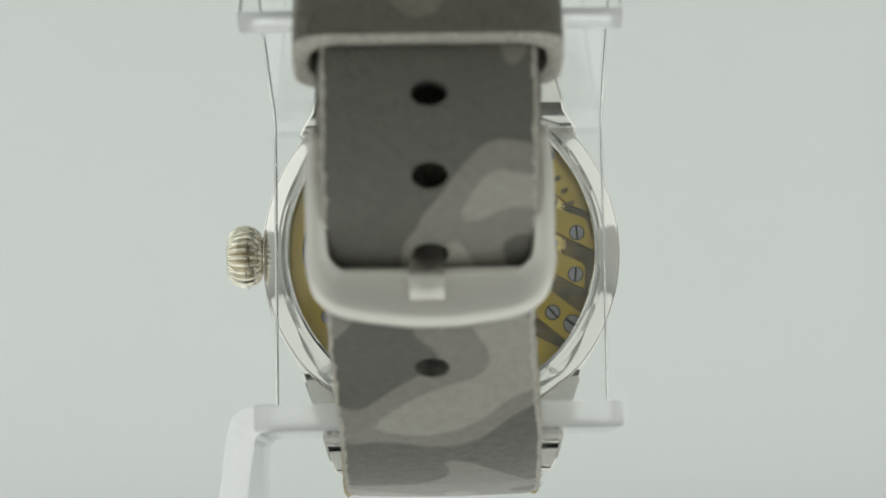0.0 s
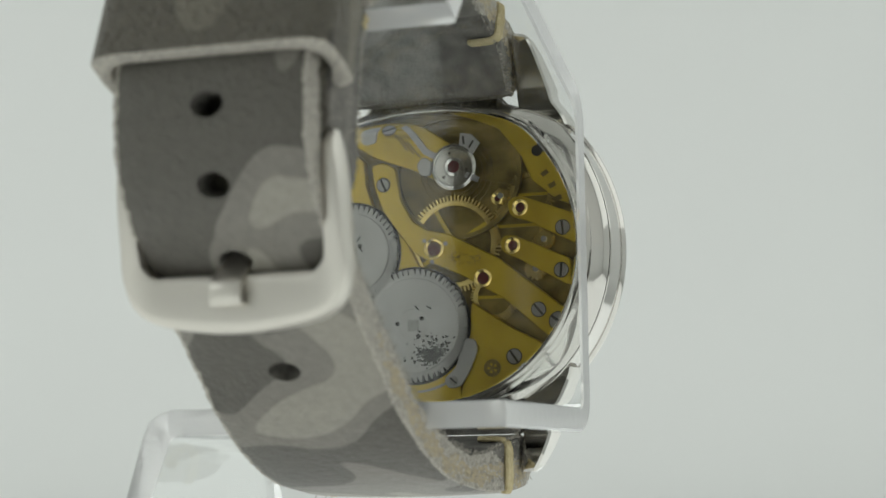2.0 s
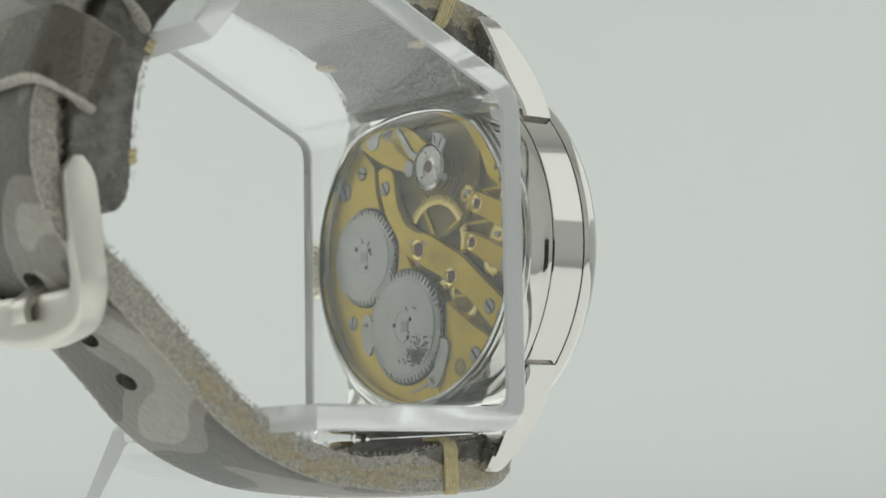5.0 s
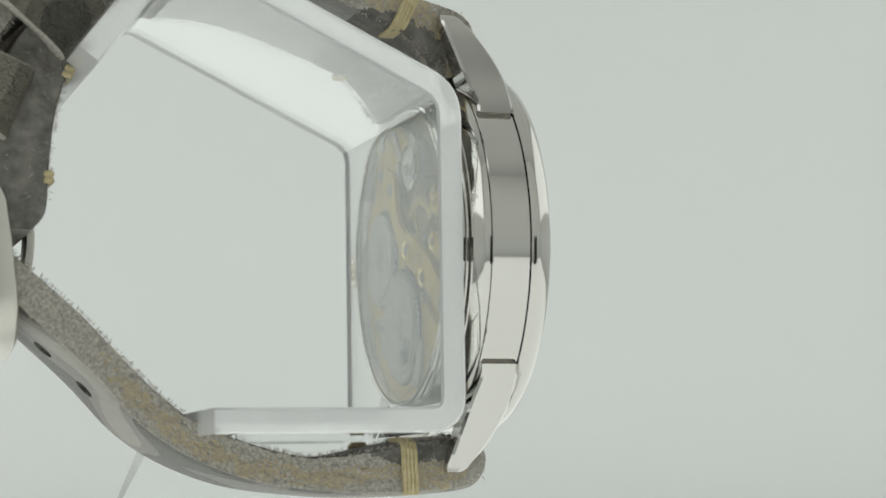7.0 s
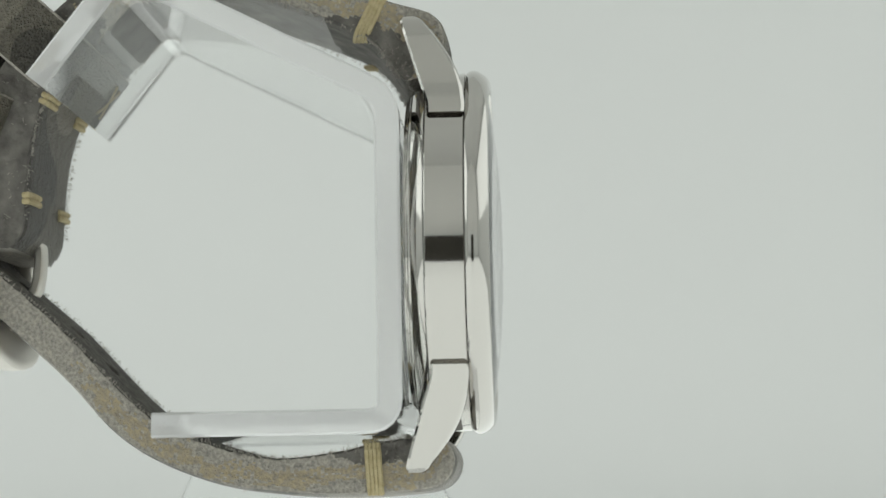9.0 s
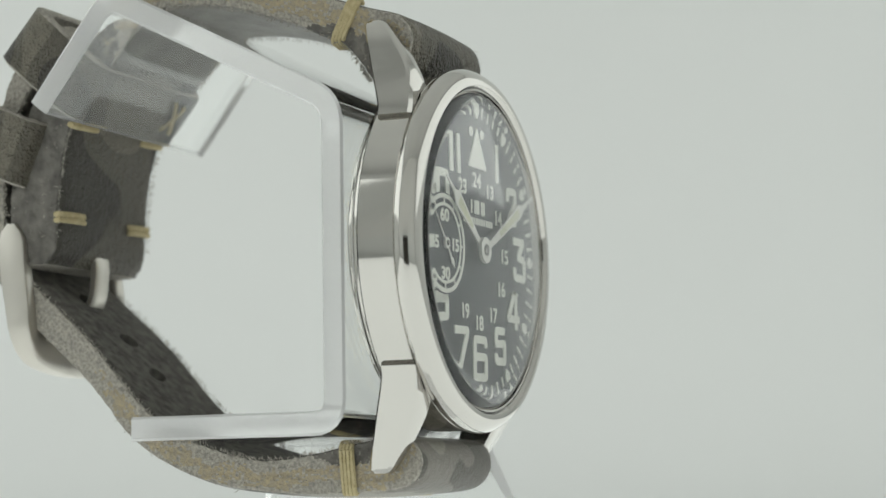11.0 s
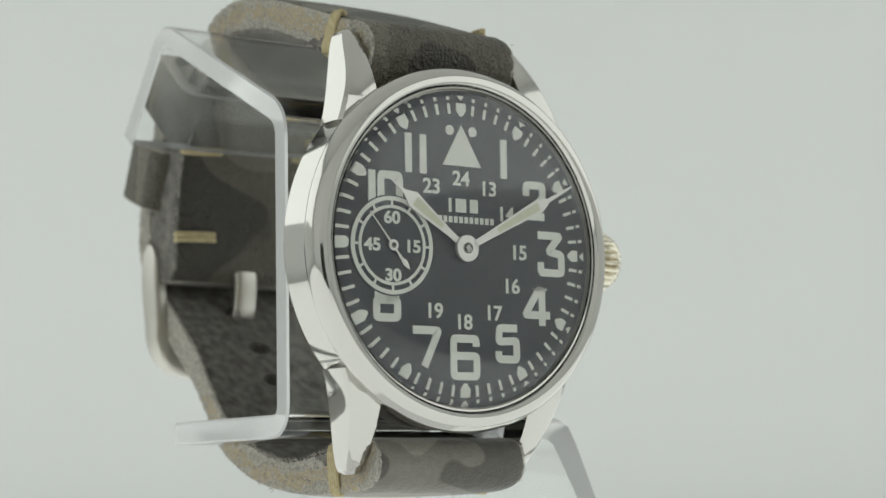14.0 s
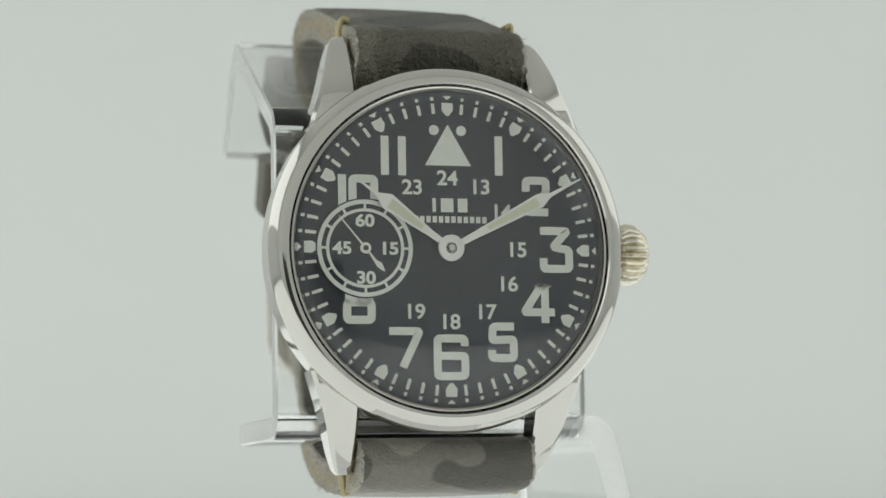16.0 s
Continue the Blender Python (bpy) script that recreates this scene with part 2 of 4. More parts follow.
# ---- acrylic stand ----
def sweep_plate(path, thick, x0, x1, edge=0.25):
    """A bent sheet: a centre line of (y, z) points, given a thickness and a width in x."""
    n = len(path)
    bm = bmesh.new()
    rings = []
    for i in range(n):
        p = Vector(path[i])
        d = (Vector(path[min(i + 1, n - 1)]) - Vector(path[max(i - 1, 0)])).normalized()
        nr = Vector((-d.y, d.x)) * thick / 2
        ring = []
        for x, k in ((x0 + edge, 1), (x1 - edge, 1), (x1, 0.8), (x1, -0.8), (x1 - edge, -1), (x0 + edge, -1), (x0, -0.8), (x0, 0.8)):
            q = p + nr * k
            ring.append(bm.verts.new((x, q.x, q.y)))
        rings.append(ring)
    for a, b in zip(rings, rings[1:]):
        for k in range(8):
            f = bm.faces.new((a[k], a[(k + 1) % 8], b[(k + 1) % 8], b[k]))
            f.material_index = 0 if k in (0, 4) else 1
    for f in (bm.faces.new(rings[0][::-1]), bm.faces.new(rings[-1])):
        f.material_index = 1
    return bm


def bend(points, r, n=6):
    """Rounds the inner corners of an open line of 2D points."""
    out = [points[0]]
    for a, p, b in zip(points, points[1:], points[2:]):
        a, p, b = Vector(a), Vector(p), Vector(b)
        s, e = p + (a - p).normalized() * r, p + (b - p).normalized() * r
        for j in range(n + 1):
            t = j / n
            q = s * (1 - t) ** 2 + p * 2 * t * (1 - t) + e * t * t
            out.append((q.x, q.y))
    return out + [points[-1]]


def display_stand():
    stand = tagged(new("display_stand"), "clear bent acrylic watch stand with hooked top and splayed leg", "display stand")
    line = bend([(34.9, -22.8), (5.4, -22.8), (5.4, 17.6), (38.7, 34.5), (49.7, 20.6)], 3.0)
    rest = part("rest", sweep_plate(line, 3.1, -21.2, 21.6), [ACRYL, EDGEWHITE], stand, "clear acrylic sheet bent into a hook", smooth=True)
    for v in rest.data.vertices:
        v.co.x += 0.03 * (v.co.y - 0.005)
    # the leg: a sheet that widens downwards, splayed outwards, and a foot plate under it
    bm = bmesh.new()
    rows = [(20.8, -21.3, 5.0, 34.4), (23.4, -21.5, 4.8, 34.6), (25.0, -22.6, 4.4, 35.0), (25.6, -24.7, 3.6, 35.6), (26.3, -33.0, 0.0, 39.0), (29.2, -71.9, -13.0, 54.0)]
    inner = [(20.8, -24.3, 5.0, 34.4), (21.8, -24.5, 4.8, 34.6), (22.3, -25.1, 4.4, 35.0), (22.5, -26.5, 3.6, 35.6), (23.1, -33.0, 0.0, 39.0), (26.0, -71.9, -13.0, 54.0)]
    vs = []
    for o, i in zip(rows, inner):
        vs.append([bm.verts.new((o[0], o[2], o[1])), bm.verts.new((o[0], o[3], o[1])), bm.verts.new((i[0], i[3], i[1])), bm.verts.new((i[0], i[2], i[1]))])
    for a, b in zip(vs, vs[1:]):
        for k in range(4):
            f = bm.faces.new((a[k], a[(k + 1) % 4], b[(k + 1) % 4], b[k]))
            f.material_index = k in (1, 3)
    bm.faces.new(vs[0][::-1])
    bm.faces.new(vs[-1])
    part("leg", bm, [ACRYL, EDGEWHITE], stand, "clear acrylic leg")
    part("foot", plate(rounded([(-24, -75), (28.6, -75), (28.6, -72), (-24, -72)], 0.5, 2), -14, 54), ACRYL, stand, "clear acrylic foot plate")
    for ob in stand.children:
        ob.visible_shadow = False
    return stand


# ---- wristwatch ----
OUT_TAIL = [(2.2, -24.3), (-1.0, -25.1), (-2.2, -27.9), (-0.1, -30.8), (6.3, -31.6), (13.4, -31.7), (20.6, -31.2), (28.0, -30.0), (35.4, -27.2), (42.2, -23.0), (48.2, -17.3), (53.8, -12.2),
            (60.4, -6.2), (64.6, -1.2), (66.6, 3.8), (67.2, 9.2), (66.2, 15.7), (64.2, 23.2), (62.0, 28.8), (57.6, 33.4), (55.6, 35.0)]
IN_TAIL = [(3.2, -24.3), (3.4, -24.4), (3.8, -24.5), (4.4, -24.6), (8.2, -25.2), (13.5, -26.3), (20.6, -26.9), (26.6, -25.7), (34.2, -22.9), (39.8, -18.9), (45.2, -14.1), (50.6, -9.0),
           (57.2, -3.2), (61.0, 0.4), (62.9, 4.3), (63.5, 9.1), (63.2, 15.2), (61.3, 22.0), (58.5, 26.8), (54.4, 31.0), (52.6, 32.6)]
OUT_TOP = [(3.0, 21.1), (1.0, 21.9), (-1.0, 24.3), (-1.6, 27.4), (0.3, 30.0), (5.8, 31.8), (16.0, 35.3), (25.4, 38.2), (33.0, 39.3), (39.0, 38.5), (45.0, 36.0), (50.6, 32.2), (55.8, 27.6), (59.4, 22.2), (61.6, 15.8), (62.4, 9.0), (62.0, 3.0), (60.4, 0.6)]
IN_TOP = [(3.6, 21.2), (4.0, 21.4), (4.6, 22.1), (5.2, 22.9), (6.0, 24.1), (9.0, 27.2), (16.2, 30.4), (25.2, 33.4), (33.6, 34.5), (38.6, 33.6), (43.2, 31.4), (47.6, 28.0), (50.4, 23.4), (52.4, 19.0), (53.6, 14.2), (54.2, 8.6), (54.6, 3.2), (56.2, 0.8)]


def strap_centre(y, tail):
    """The strap's middle in x and its width: it leans to one side and narrows towards the buckle."""
    k = min(1.0, max(0.0, (y - 4) / 46.0))
    return (0.5 + 0.7 * k * k, 23.7 - 1.2 * k) if tail else (0.5 + 0.7 * k * k, 23.7 + 0.1 * k)


def strap_mesh(outer, inner, n=280, fuzz=0.26, round_end=False):
    out, inn = catmull(outer, n), catmull(inner, n)
    bm = bmesh.new()
    cols = [-0.965, -0.9, -0.7, -0.45, -0.2, 0.0, 0.2, 0.45, 0.7, 0.9, 0.965]
    side = [0.95 - 0.9 * i / 19 for i in range(20)]
    ring_def = [(s, 1.0) for s in cols] + [(1.0, k) for k in side] + [(s, 0.0) for s in cols[::-1]] + [(-1.0, k) for k in side[::-1]]
    rings = []
    for i in range(n):
        o, q = Vector(out[i]), Vector(inn[i])
        cx, w = strap_centre((o.x + q.x) / 2, round_end)
        if round_end and i > n - 18:
            w *= 1 - 0.35 * ((i - n + 18) / 18.0) ** 2.2
        ring = []
        for s, k in ring_def:
            crown = 0.35 * (1 - s * s) * (k - 0.15)
            p = q + (o - q) * k + (o - q).normalized() * (crown - 0.22 * (abs(s) > 0.96) * (1 if k == 1.0 else -1 if k == 0.0 else 0))
            v = Vector((cx + s * w / 2, p.x, p.y))
            if abs(s) > 0.95:
                v.x += math.copysign(fuzz, s) * (noise.noise(v * 1.3) + 0.6 * noise.noise(v * 4.1))
                if k < 0.5:
                    v.z += 0.25 * noise.noise(v * 2.7)
            ring.append(bm.verts.new(v))
        rings.append(ring)
    m = len(ring_def)
    nc, ns = len(cols), len(side)
    for a, b in zip(rings, rings[1:]):
        for k in range(m):
            f = bm.faces.new((a[k], a[(k + 1) % m], b[(k + 1) % m], b[k]))
            f.material_index = 0 if k < nc - 1 else 2 if k < nc + ns else 1 if k < 2 * nc + ns - 1 else 2
            c = f.calc_center_median()
            kk = (ring_def[k][1] + ring_def[(k + 1) % m][1]) / 2
            if f.material_index == 2 and c.y < 46 + 6 * noise.noise(c) and 0.34 + 0.3 * noise.noise(c * 0.35) + 0.18 * noise.noise(c * 1.7) < kk < 0.78 + 0.3 * noise.noise(c * 0.4 + Vector((9, 3, 5))) and noise.noise(c * 2.3) > -0.25:
                f.material_index = 4
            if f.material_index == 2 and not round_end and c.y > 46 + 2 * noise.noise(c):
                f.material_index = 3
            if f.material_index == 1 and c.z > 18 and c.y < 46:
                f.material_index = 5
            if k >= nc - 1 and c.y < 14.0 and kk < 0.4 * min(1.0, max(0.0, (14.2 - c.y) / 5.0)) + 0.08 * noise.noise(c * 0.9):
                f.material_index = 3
    f = bm.faces.new(rings[0][::-1])
    f.material_index = 1
    f = bm.faces.new(rings[-1])
    f.material_index = 2
    return bm


def fibres(outer, inner, count, seed, tail):
    """Loose fibres that stand out of the raw strap edges."""
    rnd = random.Random(seed)
    out, inn = catmull(outer, 400), catmull(inner, 400)
    vs, fs = [], []
    for _ in range(count):
        i = rnd.randrange(30, 370)
        k = rnd.choice((0.0, 0.02, rnd.random(), rnd.random() ** 2))
        o, q = Vector(out[i]), Vector(inn[i])
        cx, wide = strap_centre((o.x + q.x) / 2, tail)
        side = rnd.choice((-1, 1))
        p2 = q + (o - q) * k
        inward = (q - o).normalized()
        p = Vector((cx + side * (wide / 2 - 0.1), p2.x, p2.y))
        d = Vector((side * rnd.uniform(0.0, 0.7), 0, 0)) + Vector((0, inward.x, inward.y)) * (rnd.uniform(0.2, 1.0) if k < 0.1 else rnd.uniform(-0.3, 0.3)) + Vector((0, rnd.uniform(-0.6, 0.6), rnd.uniform(-0.6, 0.6)))
        d = d.normalized() * rnd.uniform(0.2, 0.85)
        u = d.orthogonal().normalized() * 0.05
        v = d.cross(u).normalized() * 0.05
        mid = p + d * 0.5 + u * rnd.uniform(-3, 3)
        n = len(vs)
        for c in (p, mid):
            vs += [c + u, c + v - u * 0.5, c - v - u * 0.5]
        vs.append(p + d)
        for a in range(3):
            e = (a + 1) % 3
            fs.append((n + a, n + e, n + 3 + e, n + 3 + a))
            fs.append((n + 3 + a, n + 3 + e, n + 6))
    bm = bmesh.new()
    bv = [bm.verts.new(v) for v in vs]
    for f in fs:
        bm.faces.new([bv[a] for a in f])
    return bm


def drill(ob, holes, r=1.75):
    """Cuts round holes of centre (x, y, z) along a direction through a strap."""
    bm = bmesh.new()
    for c, d in holes:
        c, d = Vector(c), Vector(d).normalized()
        u = Vector((1, 0, 0))
        v = d.cross(u)
        rings = [[bm.verts.new((c + d * h + (u * 1.12 * math.cos(a) + v * 0.82 * math.sin(a)) * r) * 0.001) for a in [2 * math.pi * k / 20 for k in range(20)]] for h in (-7, 7)]
        for k in range(20):
            bm.faces.new((rings[0][k], rings[0][(k + 1) % 20], rings[1][(k + 1) % 20], rings[1][k]))
        bm.faces.new(rings[0][::-1])
        bm.faces.new(rings[1])
    bmesh.ops.recalc_face_normals(bm, faces=bm.faces)
    me = bpy.data.meshes.new("cutter")
    bm.to_mesh(me)
    bm.free()
    me.materials.append(SUEDE)
    cut = new("cutter", me)
    mod = ob.modifiers.new("holes", "BOOLEAN")
    mod.operation, mod.object, mod.solver = "DIFFERENCE", cut, "EXACT"
    mod.material_mode = "TRANSFER"
    bpy.context.view_layer.update()
    done = bpy.data.meshes.new_from_object(ob.evaluated_get(bpy.context.evaluated_depsgraph_get()))
    ob.modifiers.remove(mod)
    bpy.data.objects.remove(cut)
    bpy.data.meshes.remove(me)
    done.set_sharp_from_angle(angle=radians(45))
    ob.data = done


def keeper_loop(centre, along, out, wx, depth, high, thick, lean=0.0):
    """A leather loop round the strap. centre (x, y, z); along and out: directions in (y, z)."""
    al, ou = Vector((0, *along)).normalized(), Vector((0, *out)).normalized()
    base = rounded([(-wx / 2, -depth / 2), (wx / 2, -depth / 2), (wx / 2, depth / 2), (-wx / 2, depth / 2)], 3.3, 8)
    bm = bmesh.new()
    rows = []
    c = Vector(centre)
    for off, h in ((0, -1.0), (0.25, -1.04), (thick - 0.25, -1.03), (thick, -0.97), (thick, -0.4), (thick, 0.4), (thick, 0.97), (thick - 0.25, 1.03), (0.25, 1.04), (0, 1.0), (0, 0.4), (0, -0.4)):
        row = []
        for (a, b) in base:
            d = Vector((a / (wx / 2), b / (depth / 2)))
            sx, sy = a + math.copysign(off, a) * (abs(d.x) > 0.75), b + math.copysign(off, b) * (abs(d.y) > 0.3)
            bow = 0.5 * (1 - d.x * d.x) * (1 if b > 0 else 0)
            row.append(bm.verts.new(c + Vector((sx, 0, 0)) + ou * (sy + bow) + al * (h * high / 2 + 0.12 * noise.noise(Vector((a, b, h)) * 1.1) + lean * a)))
        rows.append(row)
    n = len(base)
    for i, a in enumerate(rows):
        b = rows[(i + 1) % len(rows)]
        for k in range(n):
            f = bm.faces.new((a[k], a[(k + 1) % n], b[(k + 1) % n], b[k]))
            f.material_index = 0 if 2 < i < 6 else 1
    return bm


def stitch(parent, p, q, nrm, n=2, wide=0.55, r=0.42):
    """A saddle stitch of n threads from p to q that stands proud along nrm."""
    p, q, nrm = Vector(p), Vector(q), Vector(nrm).normalized()
    side = (q - p).cross(nrm).normalized()
    bm = bmesh.new()
    for i in range(n):
        o = side * (i - (n - 1) / 2) * wide * 1.5
        pts = [p + o - nrm * 0.5, p + o + nrm * 0.25, p.lerp(q, 0.5) + o + nrm * 0.4, q + o + nrm * 0.25, q + o - nrm * 0.5]
        join(bm, tube(catmull(pts, 11), r, 7))
    return part("stitch", bm, THREAD, parent, "pale waxed thread stitch")


def screw(parent, x, z, y, r=0.78, turn=30):
    bm = lathe([(0, y - 0.3), (r, y - 0.3), (r, y + 0.08), (r - 0.1, y + 0.16), (0, y + 0.16)], 24, cx=x, cz=z)
    s = part("screw", bm, SCREW, parent, "slotted steel screw")
    # Dark ring and strip laid on: shade of sink and slot as colour.
    part("screw_sink", lathe([(r, y - 0.04), (r + 0.13, y - 0.04), (r + 0.13, y + 0.03), (r, y + 0.03)], 24, cx=x, cz=z), DARK, s)
    c, t = math.cos(radians(turn)), math.sin(radians(turn))
    w = r * 0.16
    pts = [(x + c * a - t * b, z + t * a + c * b) for a, b in ((-r * 0.96, -w), (r * 0.96, -w), (r * 0.96, w), (-r * 0.96, w))]
    part("screw_slot", plate(pts, y + 0.1, y + 0.175), DARK, s)
    return s


def jewel(parent, x, z, y, r=0.62):
    ring = part("jewel_setting", lathe([(r, y - 0.2), (r + 0.5, y - 0.2), (r + 0.5, y + 0.12), (r + 0.38, y + 0.2), (r + 0.1, y + 0.1), (r, y)], 28, cx=x, cz=z), GILT, parent, "polished gilt jewel setting")
    part("jewel", lathe([(0, y - 0.15), (r, y - 0.15), (r, y + 0.02), (r * 0.6, y + 0.1), (r * 0.25, y + 0.02), (0, y + 0.02)], 24, cx=x, cz=z), RUBY, ring, "dark red ruby")


def gear(cx, cz, r, teeth, y0, y1, depth=0.7, hole=0.0, turn=0.0):
    pts = []
    for i in range(teeth):
        for f, rr in ((0.0, r - depth), (0.1, r - 0.08), (0.3, r), (0.5, r - 0.08), (0.6, r - depth)):
            a = 2 * math.pi * (i + f + turn) / teeth
            pts.append((cx + rr * math.cos(a), cz + rr * math.sin(a)))
    if not hole:
        return plate(pts, y0, y1)
    bm = bmesh.new()
    n = len(pts)
    rows = [[bm.verts.new((x, y, z)) for x, z in pts] for y in (y0, y1)]
    ins = [[bm.verts.new((cx + hole * math.cos(math.atan2(z - cz, x - cx)), y, cz + hole * math.sin(math.atan2(z - cz, x - cx)))) for x, z in pts] for y in (y0, y1)]
    for i in range(n):
        j = (i + 1) % n
        bm.faces.new((rows[0][i], rows[0][j], rows[1][j], rows[1][i]))
        bm.faces.new((ins[0][i], ins[1][i], ins[1][j], ins[0][j]))
        bm.faces.new((rows[0][i], ins[0][i], ins[0][j], rows[0][j]))
        bm.faces.new((rows[1][i], rows[1][j], ins[1][j], ins[1][i]))
    return bm


def movement(watch):
    """The gilt pocket-watch movement behind the back glass; y grows towards the viewer of the back."""
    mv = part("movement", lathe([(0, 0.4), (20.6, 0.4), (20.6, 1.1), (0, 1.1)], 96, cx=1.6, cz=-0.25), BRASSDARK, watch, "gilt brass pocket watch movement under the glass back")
    ring = part("movement_ring", lathe([(20.1, 0.4), (20.6, 0.4), (20.6, 3.0), (20.3, 3.0), (20.1, 2.6)], 96, cx=1.6, cz=-0.25), STEEL, mv, "polished steel movement ring")
    arc = lambda r, a0, a1, n=14, cx=1.6, cz=-0.25: [(cx + r * math.cos(radians(a0 + (a1 - a0) * i / n)), cz + r * math.sin(radians(a0 + (a1 - a0) * i / n))) for i in range(n + 1)]
    R = 20.05
    top = 2.35
    # barrel bridge, with the two winding wheels
    barrel = arc(R, 50, -100, 34) + [(-1.2, -16.4), (-2.4, -9.2), (1.0, -4.2), (3.6, -2.7), (5.6, 1.2), (8.6, 4.2), (10.4, 6.2), (11.3, 9.0), (11.5, 12.2)]
    bb = part("barrel_bridge", plate(barrel, 1.1, top, 0.12), BRASS, mv, "frosted gilt barrel bridge")
    part("lower_plate", plate(arc(R, -99, -136, 12) + [(-13.9, -13.4), (-9.0, -10.9), (-3.3, -7.2), (-2.8, -10.6)], 1.1, top - 0.1, 0.12), BRASS, mv, "frosted gilt plate")
    long_bridge = [(10.3, 11.6), (8.6, 11.9), (6.9, 11.0), (6.6, 9.0), (6.2, 6.6), (4.6, 3.8), (2.6, 2.5), (-0.4, 1.9), (-7.2, -1.6)] + arc(R, -154.5, -142.5, 6)[::1] + [(-8.0, -7.0), (-2.2, -3.7), (1.4, -2.1), (4.2, -0.6), (6.4, 2.2), (8.6, 5.2), (9.8, 8.4)]
    part("centre_bridge", plate(rounded(long_bridge, 0.5, 2), 1.9, top + 0.45, 0.12), BRASS, mv, "long curved gilt bridge")
    for pts2, nm in ((((-8.5, 5.4), (-9.2, 6.2), (-10.5, 6.3), (-17.4, 3.7), (-18.4, -0.6), (-11.2, 3.0), (-9.0, 3.7)), "finger_bridge"), (((-7.4, 0.3), (-7.9, 1.2), (-9.2, 1.3), (-17.0, -2.2), (-16.9, -5.7), (-9.6, -1.7), (-7.9, -1.0)), "finger_bridge")):
        part(nm, plate(rounded(list(pts2), 0.7, 3), 1.5, top + 0.3, 0.1), BRASS, mv, "narrow gilt finger bridge")
    part("dial_side_plate", plate(arc(R, 96, 166, 18) + [(-15.2, 5.6), (-11.8, 8.4), (-10.4, 11.6), (-7.4, 15.4)], 1.1, top - 0.2, 0.1), BRASS, mv, "frosted gilt plate with a round hole")
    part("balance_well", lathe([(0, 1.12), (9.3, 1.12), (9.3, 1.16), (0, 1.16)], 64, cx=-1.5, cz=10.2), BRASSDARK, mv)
    # train wheels seen between the bridges
    part("centre_wheel", gear(-0.9, 0.6, 6.5, 76, 1.55, 1.85, 0.75, 5.1), GILT, mv, "gilt train wheel")
    for a in (60, 150, 240, 330):
        c, s = math.cos(radians(a)), math.sin(radians(a))
        part("wheel_spoke", ribbon([(-0.9 + c, 0.6 + s), (-0.9 + 5.1 * c, 0.6 + 5.1 * s)], 0.28, 1.5, 1.7), BRASS, mv)
    for cx, cz, r, k in ((-9.6, 2.6, 3.9, 54), (-11.4, 6.6, 3.4, 44), (-6.2, -6.6, 3.4, 50)):
        part("train_wheel", gear(cx, cz, r, k, 1.2, 1.42, 0.55, r - 1.1), GILT, mv, "small gilt train wheel")
        part("wheel_spoke", ribbon([(cx - r + 0.9, cz), (cx + r - 0.9, cz)], 0.2, 1.24, 1.4), BRASS, mv)
    for cx, cz, r in ((-13.2, 0.6, 1.5), (-12.0, -3.2, 1.6), (-8.4, -6.2, 1.2), (-7.4, 6.6, 1.1)):
        part("pinion", gear(cx, cz, r, 14, 1.3, 1.75, 0.45), GILT, mv, "small gilt pinion")
        part("pinion_arbor", lathe([(0, 1.3), (0.4, 1.3), (0.4, 2.0), (0, 2.0)], 16, cx=cx, cz=cz), SCREW, mv)
    for a in (40, 160, 280):
        x, z = 1.6 + 1.75 * math.cos(radians(a)), 1.75 * math.sin(radians(a))
        part("small_screw", lathe([(0, 2.7), (0.3, 2.7), (0.3, 2.86), (0, 2.86)], 16, cx=x, cz=z), SCREW, mv)
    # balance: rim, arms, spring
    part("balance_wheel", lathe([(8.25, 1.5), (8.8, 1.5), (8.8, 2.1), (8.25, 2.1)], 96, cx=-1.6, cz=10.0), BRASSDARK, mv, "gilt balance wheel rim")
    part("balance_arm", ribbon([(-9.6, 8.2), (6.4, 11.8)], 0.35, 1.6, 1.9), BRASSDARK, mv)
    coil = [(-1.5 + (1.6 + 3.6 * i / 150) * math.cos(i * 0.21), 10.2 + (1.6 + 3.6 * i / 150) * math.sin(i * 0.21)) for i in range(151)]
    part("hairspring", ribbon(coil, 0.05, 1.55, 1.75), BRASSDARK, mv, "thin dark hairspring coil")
    cock = [(14.0, 15.2), (12.6, 16.8), (9.0, 18.0), (4.0, 17.4), (1.4, 15.4), (-1.6, 13.2), (-3.6, 10.8), (-2.4, 8.6), (0.2, 8.6), (3.4, 10.2), (6.6, 11.4), (9.4, 12.4)]
    part("balance_cock", plate(rounded(cock, 1.0, 3), 2.4, top + 0.75, 0.12), BRASS, mv, "engraved gilt balance cock")
    # regulator in steel
    y = top + 0.8
    part("regulator_disc", lathe([(0.8, y), (3.0, y), (3.1, y + 0.2), (2.8, y + 0.42), (2.55, y + 0.42), (2.45, y + 0.33), (1.35, y + 0.33), (1.25, y + 0.2), (0.8, y + 0.3)], 48, cx=-1.5, cz=10.6), STEEL, mv, "polished steel regulator disc")
    part("regulator_jewel", lathe([(0, y), (0.8, y), (0.8, y + 0.25), (0.4, y + 0.34), (0, y + 0.3)], 24, cx=-1.5, cz=10.6), RUBY, mv)
    part("regulator_arm", ribbon([(-3.2, 9.5), (-4.9, 8.7)], 0.38, y + 0.05, y + 0.35), WHEELST, mv, "steel regulator pointer")
    part("regulator_arm", plate([(-2.2, 12.8), (-3.9, 11.8), (-5.2, 13.6), (-4.0, 14.8), (-2.5, 15.0)], y, y + 0.3, 0.08), WHEELST, mv, "steel regulator quadrant")
